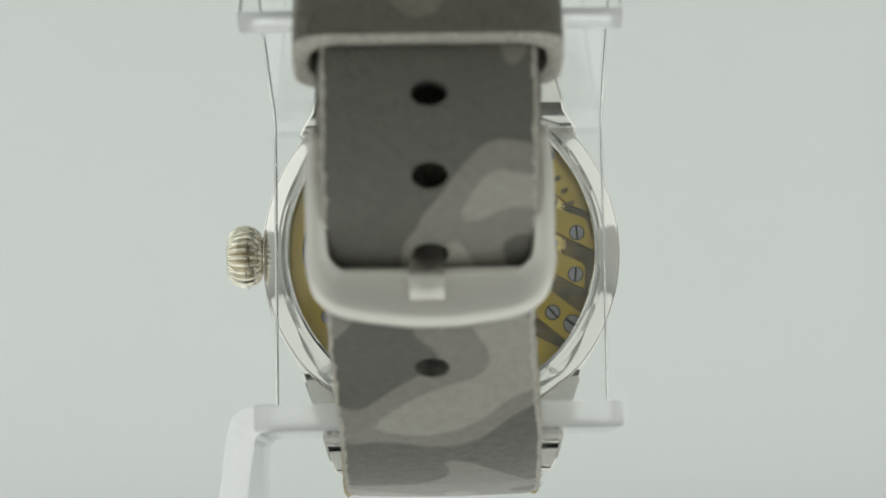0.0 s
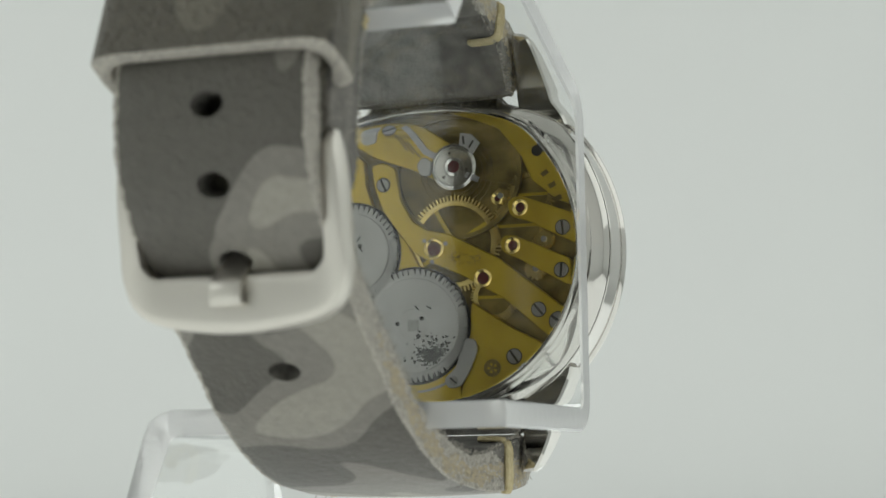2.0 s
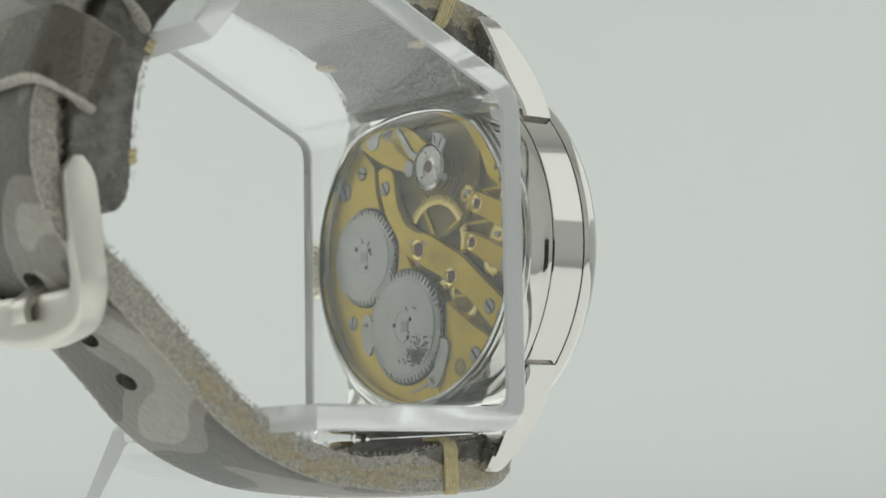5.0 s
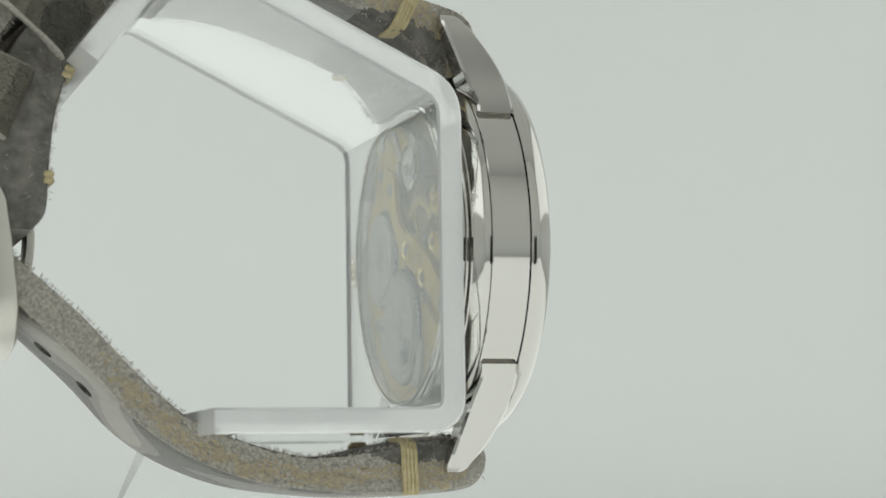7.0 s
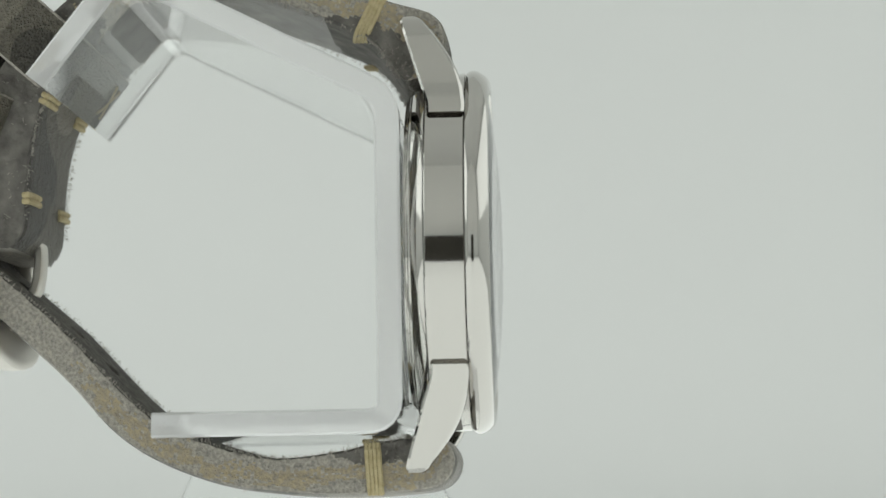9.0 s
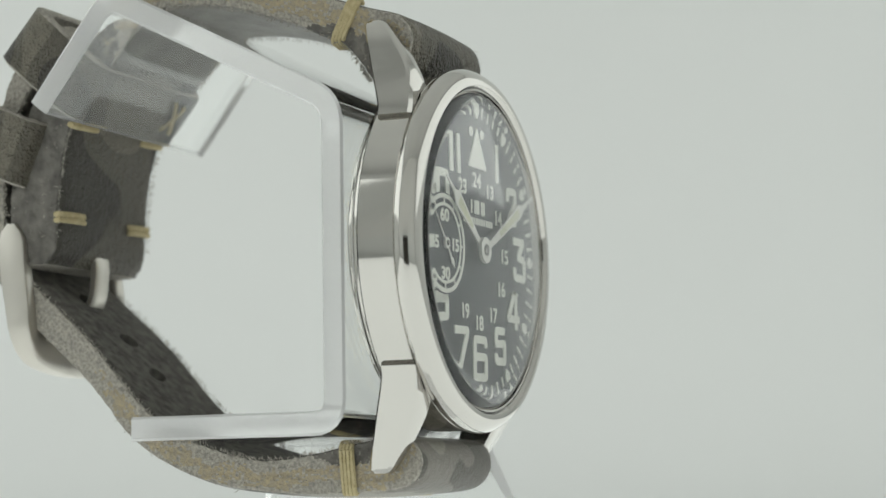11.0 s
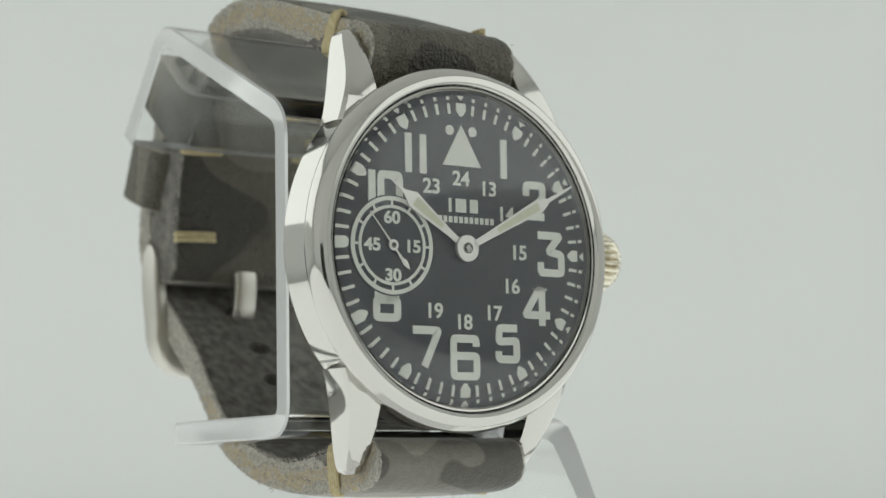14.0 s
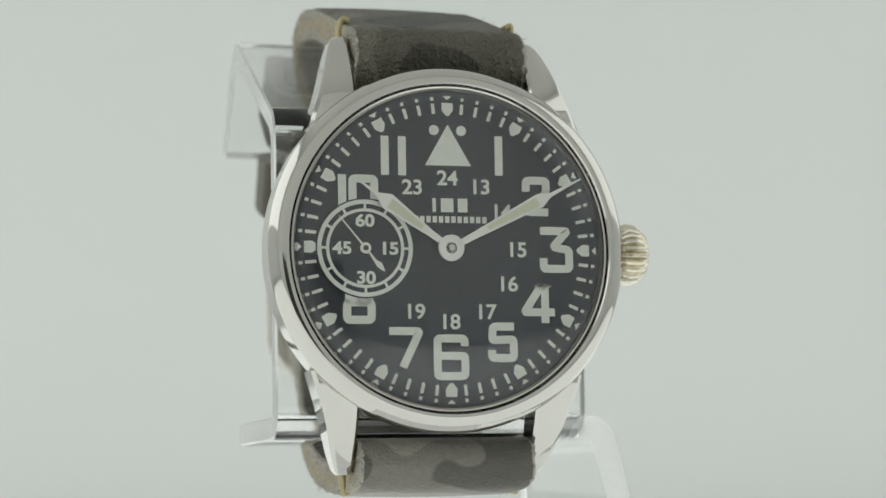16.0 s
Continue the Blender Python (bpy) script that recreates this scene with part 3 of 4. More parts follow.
    part("regulator_arm", ribbon([(0.6, 11.9), (2.4, 12.9), (4.4, 15.6), (5.4, 16.9)], 0.42, y, y + 0.3), WHEELST, mv, "curved steel regulator spring")
    part("regulator_spring", plate(rounded([(12.2, 15.6), (10.9, 16.9), (8.6, 17.2), (9.4, 15.9), (9.3, 14.6), (11.0, 14.2)], 0.5, 3), y, y + 0.25, 0.06), WHEELST, mv, "crescent steel spring")
    part("stud", plate(rounded([(3.6, 11.2), (2.6, 12.2), (1.4, 11.4), (1.7, 9.6), (3.0, 9.6)], 0.4, 2), y, y + 0.6, 0.1), WHEELST, mv, "steel balance stud")
    for i in range(3):
        part("engraving_bar", ribbon([(6.9 - 0.9 * i, 15.7 - 0.6 * i), (5.0 - 0.9 * i, 13.2 - 0.5 * i)], 0.12, top + 0.75, top + 0.765), BRASSDARK, mv)
    for a in (75, 195, 315):
        part("regulator_dot", lathe([(0, y + 0.3), (0.17, y + 0.3), (0.17, y + 0.36), (0, y + 0.36)], 12, cx=-1.5 + 1.9 * math.cos(radians(a)), cz=10.6 + 1.9 * math.sin(radians(a))), DARK, mv)
    for x0, z0, x1, z1 in ((-3.0, 13.5, -2.9, 14.6), (-3.7, 13.0, -4.3, 13.9)):
        part("scale_mark", ribbon([(x0, z0), (x1, z1)], 0.13, y + 0.3, y + 0.315), DARK, mv)
    for k in range(9):
        u = k / 8
        part("engraving_bar", ribbon([(8.3 - 3.6 * u, 15.9 - 0.6 * u), (7.9 - 3.6 * u, 15.1 - 0.5 * u)], 0.09, top + 0.75, top + 0.765), BRASSDARK, mv)
    # stamped marks on the winding wheels, as plain bars
    for cx, cz, marks in ((13.2, 0.0, ((1.4, 0.9, 0.4), (0.2, 2.0, 1.1), (-0.8, 1.5, 2.2), (-1.6, 0.1, 0.9))), (4.6, -10.0, ((-0.8, 2.0, 0.9), (-2.6, 2.1, 0.5), (-1.0, -0.9, 0.6)))):
        for dx, dz, g in marks:
            part("stamp_bar", ribbon([(cx + dx, cz + dz), (cx + dx + 0.8 * math.cos(g), cz + dz + 0.8 * math.sin(g))], 0.1, top + 0.6, top + 0.694), DARK, mv)
    # winding wheels with a sunk centre
    for cx, cz, r, teeth, sx, sz in ((13.2, 0.0, 6.55, 50, 14.9, 1.3), (4.6, -10.0, 7.5, 58, 6.8, -9.7)):
        # Dark disc on the plate paints the shade between teeth and bridge.
        part("wheel_recess", lathe([(0, top + 0.01), (r + 0.3, top + 0.01), (r + 0.3, top + 0.05), (0, top + 0.05)], 64, cx=cx, cz=cz), DARK, mv)
        w = part("winding_wheel", gear(cx, cz, r, teeth, top + 0.1, top + 0.55, 0.8), WHEELST, mv, "grey steel winding wheel with fine teeth", smooth=False)
        part("wheel_face", lathe([(0, top + 0.4), (r - 1.2, top + 0.4), (r - 1.2, top + 0.62), (r - 1.35, top + 0.68), (2.2, top + 0.68), (2.1, top + 0.61), (0, top + 0.61)], 64, cx=cx, cz=cz), WHEELST, w, smooth=False)
        part("wheel_hub", plate([(cx - 0.75, cz - 0.75), (cx + 0.75, cz - 0.75), (cx + 0.75, cz + 0.75), (cx - 0.75, cz + 0.75)], top + 0.4, top + 0.72, 0.05), SCREW, w)
        for dx, dz in ((sx - cx, sz - cz), (-(sx - cx) * 0.5 + 0.4, -1.4), (-1.2, 0.9)):
            part("wheel_hole", lathe([(0, top + 0.6), (0.3, top + 0.6), (0.3, top + 0.695), (0, top + 0.695)], 20, cx=cx + dx, cz=cz + dz), DARK, w)
    rnd = random.Random(5)
    bm = bmesh.new()
    for i in range(420):
        a, r = rnd.uniform(0, 6.3), abs(rnd.gauss(0, 1.7))
        x, z = 2.0 + r * math.cos(a), -14.0 + 0.75 * r * math.sin(a)
        if (x - 4.6) ** 2 + (z + 10.0) ** 2 < 36:
            q = rnd.uniform(0.06, 0.2)
            join(bm, plate([(x - q, z - q * 0.7), (x + q, z - q), (x + q * 0.8, z + q), (x - q, z + q * 0.8)], top + 0.6, top + 0.69))
    tagged(part("wear_specks", bm, DARK, mv, "dark wear specks on the winding wheel"), kind="stuff")
    bm = bmesh.new()
    for cx, cz, sp, n in ((-1.4, -1.3, 1.3, 70), (-4.0, -1.6, 1.0, 50), (2.4, -2.6, 0.9, 30)):
        for i in range(n):
            x, z, q = cx + rnd.gauss(0, sp * 0.6), cz + rnd.gauss(0, sp * 0.35), rnd.uniform(0.03, 0.1)
            join(bm, plate([(x - q, z - q * 0.7), (x + q, z - q), (x + q * 0.8, z + q), (x - q, z + q * 0.8)], top + 0.4, top + 0.462))
    tagged(part("tarnish_specks", bm, BRASSDARK, mv, "tarnish specks on the gilt bridge"), kind="stuff")
    # click and its spring
    for pts3, nm in (([(14.2, -8.0), (12.9, -7.6), (12.0, -8.6), (12.0, -12.6), (12.9, -13.6), (14.0, -12.6), (14.6, -10.0)], "click_spring"), ([(-3.9, -12.2), (-2.6, -11.8), (-1.9, -12.8), (-1.2, -15.6), (0.6, -17.2), (0.0, -18.4), (-1.8, -18.2), (-2.8, -16.6), (-4.1, -13.6)], "click")):
        part(nm, plate(rounded(pts3, 0.6, 3), top, top + 0.35, 0.08), WHEELST, mv, "grey steel click")
    part("click_wire", ribbon(arc(9.1, -150, -92, 12, 4.6, -9.6), 0.14, top, top + 0.2), SCREW, mv)
    part("badge", lathe([(0, top - 0.15), (1.15, top - 0.15), (1.15, top - 0.04), (0.95, top - 0.02), (0.9, top - 0.07), (0, top - 0.07)], 32, cx=-6.0, cz=-15.9), BRASSDARK, mv, "small round stamped mark")
    for a in range(5):
        x, z = -6.0 + 0.5 * math.cos(a * 1.257), -15.9 + 0.5 * math.sin(a * 1.257)
        part("stamp_dot", lathe([(0, top - 0.1), (0.18, top - 0.1), (0.18, top - 0.04), (0, top - 0.04)], 10, cx=x, cz=z), BRASS, mv)
    # Flat near-black disc on the plate paints the dark of the hole.
    part("plate_hole", lathe([(0, 2.0), (0.75, 2.0), (0.75, top - 0.19), (0, top - 0.19)], 28, cx=-12.6, cz=12.2), DARK, mv)
    for x, z, r, t in ((14.2, 11.7, 0.85, 20), (8.6, 8.9, 0.88, 65), (16.7, -8.7, 0.88, 100), (18.1, 9.5, 1.15, 70), (18.6, -3.2, 0.85, 20), (7.6, 16.5, 0.9, -20), (-12.6, -8.6, 0.9, 50), (-15.2, -10.2, 1.15, 40), (-9.0, -14.5, 0.95, 55), (-16.0, 1.9, 0.9, 85), (-15.7, -3.6, 0.9, 95), (13.4, -9.2, 0.5, 0), (-0.8, -17.4, 0.6, 40)):
        h = top + (0.45 if (x, z) in ((8.6, 8.9), (-12.6, -8.6), (-15.2, -10.2)) else 0.75 if z > 16 else 0.3 if x < -15.3 else -0.1 if z < -14 and x < -8 else 0.0)
        screw(mv, x, z, h + (0.3 if r < 0.7 else 0), r, t)
    for x, z, h, r in ((-10.3, 4.8, 0.3, 0.6), (-9.2, -0.1, 0.3, 0.6), (1.6, 0.0, 0.45, 0.9), (-5.1, -4.2, 0.45, 0.75), (-6.9, 6.3, -0.6, 0.35)):
        jewel(mv, x, z, top + h, r)
    for i in range(7):
        a = radians(146 + 6.6 * i)
        cx, cz = 16.4 * math.cos(a), 16.4 * math.sin(a)
        part("serial_bar", ribbon([(cx * 0.97, cz * 0.97), (cx * 1.03, cz * 1.03)], 0.32, top - 0.2, top - 0.18), BRASSDARK, mv)
    for ob in (mv, *mv.children_recursive):
        if ob.data.users == 1:
            ob.data.transform(Matrix.Translation((-0.0018, -0.00085, 0.00025)))
    return mv


def glyph(text, size, x, z, y0, y1, bold=0.0, sx=1.0):
    """Flat type with the built-in font, centred at (x, z) and read from the front."""
    cu = bpy.data.curves.new("type", "FONT")
    cu.body, cu.size, cu.align_x, cu.align_y, cu.offset = text, size, "CENTER", "CENTER", bold
    ob = new("type", cu)
    bpy.context.view_layer.update()
    me = bpy.data.meshes.new_from_object(ob.evaluated_get(bpy.context.evaluated_depsgraph_get()))
    bm = bmesh.new()
    bm.from_mesh(me)
    bpy.data.objects.remove(ob)
    bpy.data.meshes.remove(me)
    xs = [v.co.x for v in bm.verts]
    ys = [v.co.y for v in bm.verts]
    mx, my = (max(xs) + min(xs)) / 2, (max(ys) + min(ys)) / 2
    for v in bm.verts:
        v.co = Vector((x + (v.co.x - mx) * sx, y0, z + v.co.y - my))
    ext = bmesh.ops.extrude_face_region(bm, geom=bm.faces[:])
    for v in ext["geom"]:
        if isinstance(v, bmesh.types.BMVert):
            v.co.y = y1
    return bm


# strokes of the square block numerals in a cell one high and one wide
def soft_corners(pts, r=0.16):
    return bend([(a, b) for a, b in pts], r, 3) if len(pts) > 2 else pts


NUMERAL = {
    "1": [[(0.5, 0), (0.5, 1)]],
    "2": [[(0.08, 0.62), (0.08, 0.91), (0.92, 0.91), (0.92, 0.60), (0.16, 0.09), (1.0, 0.09)]],
    "3": [[(0.0, 0.91), (0.86, 0.91), (0.40, 0.56), (0.91, 0.50), (0.91, 0.09), (0.09, 0.09), (0.09, 0.32)]],
    "4": [[(0.72, 0.0), (0.72, 0.92), (0.60, 0.92), (0.10, 0.27), (1.0, 0.27)]],
    "5": [[(0.92, 0.91), (0.12, 0.91), (0.09, 0.55), (0.90, 0.58), (0.90, 0.09), (0.08, 0.09), (0.08, 0.30)]],
    "6": [[(0.90, 0.74), (0.90, 0.91), (0.09, 0.91), (0.09, 0.09), (0.91, 0.09), (0.91, 0.53), (0.20, 0.53)]],
    "7": [[(0.0, 0.91), (0.90, 0.91), (0.40, 0.0)]],
    "8": [[(0.5, 0.52), (0.09, 0.52), (0.09, 0.09), (0.91, 0.09), (0.91, 0.52), (0.5, 0.52)], [(0.5, 0.54), (0.16, 0.54), (0.16, 0.91), (0.84, 0.91), (0.84, 0.54), (0.5, 0.54)]],
    "0": [[(0.5, 0.09), (0.09, 0.09), (0.09, 0.91), (0.91, 0.91), (0.91, 0.09), (0.5, 0.09)]],
}


def numeral(parent, digits, x, z, w, h, pen=0.52):
    bm = bmesh.new()
    for d, (dx, dw) in digits:
        for k, line in enumerate(NUMERAL[d]):
            pts = [(x + dx + (a - 0.5) * dw, z + (b - 0.5) * h) for a, b in line]
            join(bm, ribbon(soft_corners(pts, 0.45), pen, DY - 0.14, DY + 0.02 + 0.004 * k))
    return part("numeral", bm, PAINT, parent, "raised ivory block numeral")


DY = -5.05


def dial_parts(watch):
    dial = part("dial", lathe([(0, DY + 0.6), (21.0, DY + 0.6), (21.0, DY), (0, DY)], 96), DIAL, watch, "matt black dial with ivory block numerals and minute marks")
    y0, y1 = DY - 0.1, DY + 0.02
    for i in range(60):
        a = radians(90 - 6 * i)
        c, s = math.cos(a), math.sin(a)
        loc = lambda u, r: (c * r + s * u, s * r - c * u)
        if i % 5:
            bm = ribbon([loc(0, 17.75), loc(0, 19.0)], 0.21, y0, y1)
            join(bm, ribbon([loc(0, 19.35), loc(0, 19.75)], 0.2, y0, y1))
            part("minute_mark", bm, PAINT, dial)
        else:
            bm = plate([loc(-0.72, 19.05), loc(-0.78, 18.2), loc(-0.2, 17.45), loc(0.2, 17.45), loc(0.78, 18.2), loc(0.72, 19.05)], y0 - 0.05, y1)
            join(bm, plate([loc(-0.55, 19.85), loc(0, 19.35), loc(0.55, 19.85)], y0, y1))
            part("hour_mark", bm, PAINT, dial, "shield-shaped ivory hour mark")
    part("triangle_mark", plate([(0, 16.3), (-3.1, 10.9), (3.1, 10.9)], y0 - 0.05, y1), PAINT, dial, "ivory triangle at twelve")
    for x in (-1.85, 1.85):
        part("dot_mark", lathe([(0, y0), (0.66, y0), (0.66, y1), (0, y1)], 24, cx=x, cz=15.55), PAINT, dial)
    numeral(dial, [("1", (0, 1))], 6.9, 12.35, 1, 5.2)
    numeral(dial, [("1", (-1.15, 1)), ("1", (1.15, 1))], -7.35, 12.05, 1, 5.1)
    numeral(dial, [("2", (0, 3.3))], 11.95, 7.1, 3.4, 5.1)
    numeral(dial, [("3", (0, 4.3))], 14.6, 0.05, 4.3, 6.1)
    numeral(dial, [("4", (0, 4.6))], 11.9, -7.0, 4.4, 5.2)
    numeral(dial, [("5", (0, 3.6))], 7.05, -12.15, 3.7, 5.0)
    numeral(dial, [("6", (0, 4.5))], 0.05, -14.1, 4.5, 5.9)
    numeral(dial, [("7", (0, 4.5))], -5.95, -12.85, 4.4, 5.1)
    numeral(dial, [("8", (0, 3.9))], -12.1, -7.2, 3.9, 5.2)
    numeral(dial, [("1", (-1.5, 1)), ("0", (1.3, 3.5))], -12.7, 6.8, 5, 5.2)
    for txt, x, z in (("13", 4.5, 8.2), ("14", 7.4, 5.0), ("15", 9.4, 0.0), ("16", 8.1, -4.5), ("17", 5.1, -8.2), ("18", 0.2, -9.5), ("19", -4.5, -8.2), ("23", -4.9, 8.0), ("24", -0.1, 9.3)):
        part("inner_numeral", glyph(txt, 2.7, x, z, DY - 0.07, DY + 0.02, 0.055, 1.05), PAINT, dial, "small ivory numeral")
    # maker's lettering as plain bars
    for x, w in ((-1.95, 0.45), (-0.2, 1.7), (1.9, 1.3)):
        part("lettering_bar", plate([(x - w / 2, 4.8), (x + w / 2, 4.8), (x + w / 2, 6.6), (x - w / 2, 6.6)], DY - 0.05, DY + 0.02), PAINT, dial)
    for i in range(12):
        x = -4.7 + i * 0.84
        part("lettering_bar", plate([(x, 3.4), (x + 0.58, 3.4), (x + 0.58, 4.25), (x, 4.25)], DY - 0.05, DY + 0.02), PAINT, dial)
    # small seconds
    cx, cz = -11.25, -0.1
    sub = part("seconds_subdial", lathe([(0, DY - 0.17), (6.5, DY - 0.17), (6.5, DY + 0.02), (0, DY + 0.02)], 64, cx=cx, cz=cz), DIAL, dial, "black small seconds dial with double ring")
    for r0, r1 in ((5.75, 6.3), (4.75, 5.15)):
        part("ring", lathe([(r0, DY - 0.26), (r1, DY - 0.26), (r1, DY - 0.1), (r0, DY - 0.1)], 72, cx=cx, cz=cz), PAINT, sub)
    for i in range(12):
        a = radians(30 * i)
        c, s = math.cos(a), math.sin(a)
        part("tick", ribbon([(cx + 5.12 * c, cz + 5.12 * s), (cx + 5.8 * c, cz + 5.8 * s)], 0.16, DY - 0.25, DY - 0.1), PAINT, sub)
    for txt, dx, dz in (("60", 0, 3.6), ("15", 3.35, 0), ("30", 0.1, -3.8), ("45", -3.1, 0)):
        part("seconds_numeral", glyph(txt, 2.2, cx + dx, cz + dz, DY - 0.24, DY - 0.1, 0.07, 1.15), PAINT, sub)
    d = Vector((-45, 54)).normalized()
    n = Vector((-d.y, d.x))
    line = lambda r, u: (cx + d.x * r + n.x * u, cz + d.y * r + n.y * u)
    y = DY - 0.45
    bm = plate([line(5.4, 0.05), line(0.7, 0.12), line(-2.2, 0.12), line(-2.7, 0.42), line(-3.2, 0.3), line(-3.9, 0.03), line(-3.9, -0.03), line(-3.2, -0.3), line(-2.7, -0.42), line(-2.2, -0.12), line(0.7, -0.12), line(5.4, -0.05)], y, y + 0.1)
    join(bm, lathe([(0.35, y - 0.1), (0.72, y - 0.1), (0.72, y + 0.15), (0.35, y + 0.15)], 28, cx=cx, cz=cz))
    hand = part("seconds_hand", bm, HAND, dial, "slim silver seconds hand")
    part("hand_post", lathe([(0, y - 0.15), (0.34, y - 0.15), (0.34, y + 0.5), (0, y + 0.5)], 20, cx=cx, cz=cz), DARK, hand)


def watch_hand(watch, name, tip, y, wide, r_wide, r_lume):
    tip = Vector(tip)
    L = tip.length
    d = tip.normalized()
    n = Vector((-d.y, d.x))
    at = lambda r, u: tuple(d * r + n * u)
    out = [at(1.2, 0.42), at(3.2, 0.46), at(r_wide, wide), at(r_wide + 1.5, 0.28), at(L, 0.10), at(L, -0.10), at(r_wide + 1.5, -0.28), at(r_wide, -wide), at(3.2, -0.46), at(1.2, -0.42)]
    bm = plate(out, y, y - 0.14)
    join(bm, lathe([(0.8, y - 0.14), (1.72, y - 0.14), (1.72, y), (0.8, y)], 48))
    hand = part(name, bm, HAND, watch, "silver leaf hand with a pale lume inlay")
    k = 0.62
    part("lume_inlay", plate([at(r_lume, 0.44 * k + 0.05), at(r_wide - 0.4, wide * k), at(r_wide - 0.4, -wide * k), at(r_lume, -0.44 * k - 0.05)], y - 0.17, y - 0.1), LUME, hand, "pale green-yellow lume")
    return hand


def lug(watch, sx, sz):
    """A downturned lug: wide at the band, narrowing and curving back to a rounded tip."""
    bm = bmesh.new()
    prof = catmull([(15.8, -4.15, 0.6), (17.4, -4.15, 0.7), (20.5, -3.6, 1.7), (23.5, -2.3, 2.6), (26.5, -0.4, 3.5), (28.4, 1.0, 4.0), (29.05, 1.7, 3.8)], 22)
    xo = catmull([(18.4,), (17.9,), (16.8,), (15.9,), (15.0,), (14.2,), (13.6,)], 22)
    rings = []
    for (z, ya, yb), (x,) in zip(prof, xo):
        xi = 11.95 if z > 19.6 else 11.95 - 0.6 * (19.6 - z) / 3
        b = 0.32
        ring = [(xi, ya + b), (xi + b, ya), (x - b * 1.6, ya), (x, ya + b * 1.3), (x, yb - b), (x - b, yb), (xi + b, yb), (xi, yb - b)]
        rings.append([bm.verts.new((sx * a, c, sz * z)) for a, c in ring])
    for a, b2 in zip(rings, rings[1:]):
        for k in range(8):
            bm.faces.new((a[k], a[(k + 1) % 8], b2[(k + 1) % 8], b2[k]))
    bm.faces.new(rings[0][::-1])
    bm.faces.new(rings[-1])
    bmesh.ops.recalc_face_normals(bm, faces=bm.faces)
    bmesh.ops.translate(bm, vec=(0.15, 0, 0), verts=bm.verts)
    l = part("lug", bm, STEEL, watch, "polished steel lug")
    return l


def wristwatch():
    w = tagged(new("wristwatch"), "steel wristwatch with black dial and grey camouflage leather strap on stand", "watch")
    part("case_band", lathe([(20.0, -4.1), (23.45, -4.1), (23.6, -3.98), (23.6, 0.76), (23.5, 0.87), (20.0, 0.87)], 160), STEEL, w, "polished steel case band")
    part("bezel", lathe([(20.92, DY + 0.1), (20.92, -6.2), (20.97, -6.45), (21.2, -6.5), (21.25, -6.75), (21.6, -7.1), (22.3, -7.15), (23.0, -6.8), (23.5, -6.2), (23.85, -5.6), (23.98, -5.1), (23.92, -4.6), (23.65, -4.2), (21.5, -4.14), (21.0, -4.7)], 160), STEEL, w, "polished rounded steel bezel")
    part("inner_ring", lathe([(20.3, DY + 0.1), (20.35, DY - 0.1), (20.78, -6.05), (20.88, -6.05), (20.88, DY + 0.1)], 128), BUCKLE, w, "satin steel inner ring round the dial")
    part("back_ring", lathe([(19.95, 2.4), (20.0, 3.5), (20.15, 3.62), (20.4, 3.6), (20.45, 3.42), (20.55, 3.36), (20.9, 3.28), (20.95, 3.1), (21.05, 3.04), (21.45, 2.88), (21.5, 2.7), (21.6, 2.64), (22.1, 2.3), (22.8, 1.85), (23.3, 1.3), (23.42, 0.98), (20.8, 0.93), (20.8, 2.2)], 160), STEEL, w, "stepped polished steel back ring")
    glass = part("crystal", lathe([(0, -8.4), (6, -8.3), (11, -8), (15, -7.6), (18.5, -7.15), (20.3, -6.7), (20.75, -6.4), (20.75, -6.1), (20.3, -5.9), (18.3, -6.25), (15, -6.7), (11, -7.1), (6, -7.4), (0, -7.5)], 96, closed=False), GLASS, w, "slightly domed clear watch glass")
    back = part("back_glass", lathe([(0, 3.4), (19.8, 3.4), (19.95, 3.25), (19.95, 2.65), (0, 2.65)], 96, closed=False), BACKGLASS, w, "flat clear glass back")
    glass.visible_shadow = back.visible_shadow = False
    for sx in (-1, 1):
        for sz in (-1, 1):
            lug(w, sx, sz)
    # fluted crown on its neck
    bm = bmesh.new()
    rings = []
    flutes = 24
    for x, r, dep in ((22.5, 2.3, 0), (23.5, 2.3, 0), (23.7, 2.6, 0.0), (24.0, 3.2, 0.35), (24.7, 3.85, 0.6), (25.7, 4.2, 0.66), (26.8, 4.05, 0.62), (27.7, 3.55, 0.5), (28.2, 2.9, 0.2), (28.4, 1.8, 0), (28.5, 0.4, 0)):
        ring = []
        for i in range(flutes * 6):
            a = 2 * math.pi * i / (flutes * 6)
            rr = r - dep * (0.5 + 0.5 * math.cos(a * flutes)) ** 3
            ring.append(bm.verts.new((x, -1.2 + rr * math.cos(a), 0.0 + rr * math.sin(a))))
        rings.append(ring)
    for a, b in zip(rings, rings[1:]):
        for k in range(len(a)):
            bm.faces.new((a[k], a[(k + 1) % len(a)], b[(k + 1) % len(a)], b[k]))
    bm.faces.new(rings[0])
    bm.faces.new(rings[-1])
    part("crown", bm, CROWN, w, "fluted onion crown in worn nickel")
    dial_parts(w)
    watch_hand(w, "hour_hand", (-12.0, 8.5), DY - 0.75, 1.12, 10.3, 4.6)
    watch_hand(w, "minute_hand", (17.8, 9.4), DY - 1.05, 0.95, 13.8, 5.6)
    part("hand_cap", lathe([(0, DY - 1.4), (0.4, DY - 1.4), (0.45, DY - 1.2), (0.8, DY - 1.25), (0.85, DY - 0.3), (0, DY - 0.3)], 32), STEEL, w, "steel hand cap")
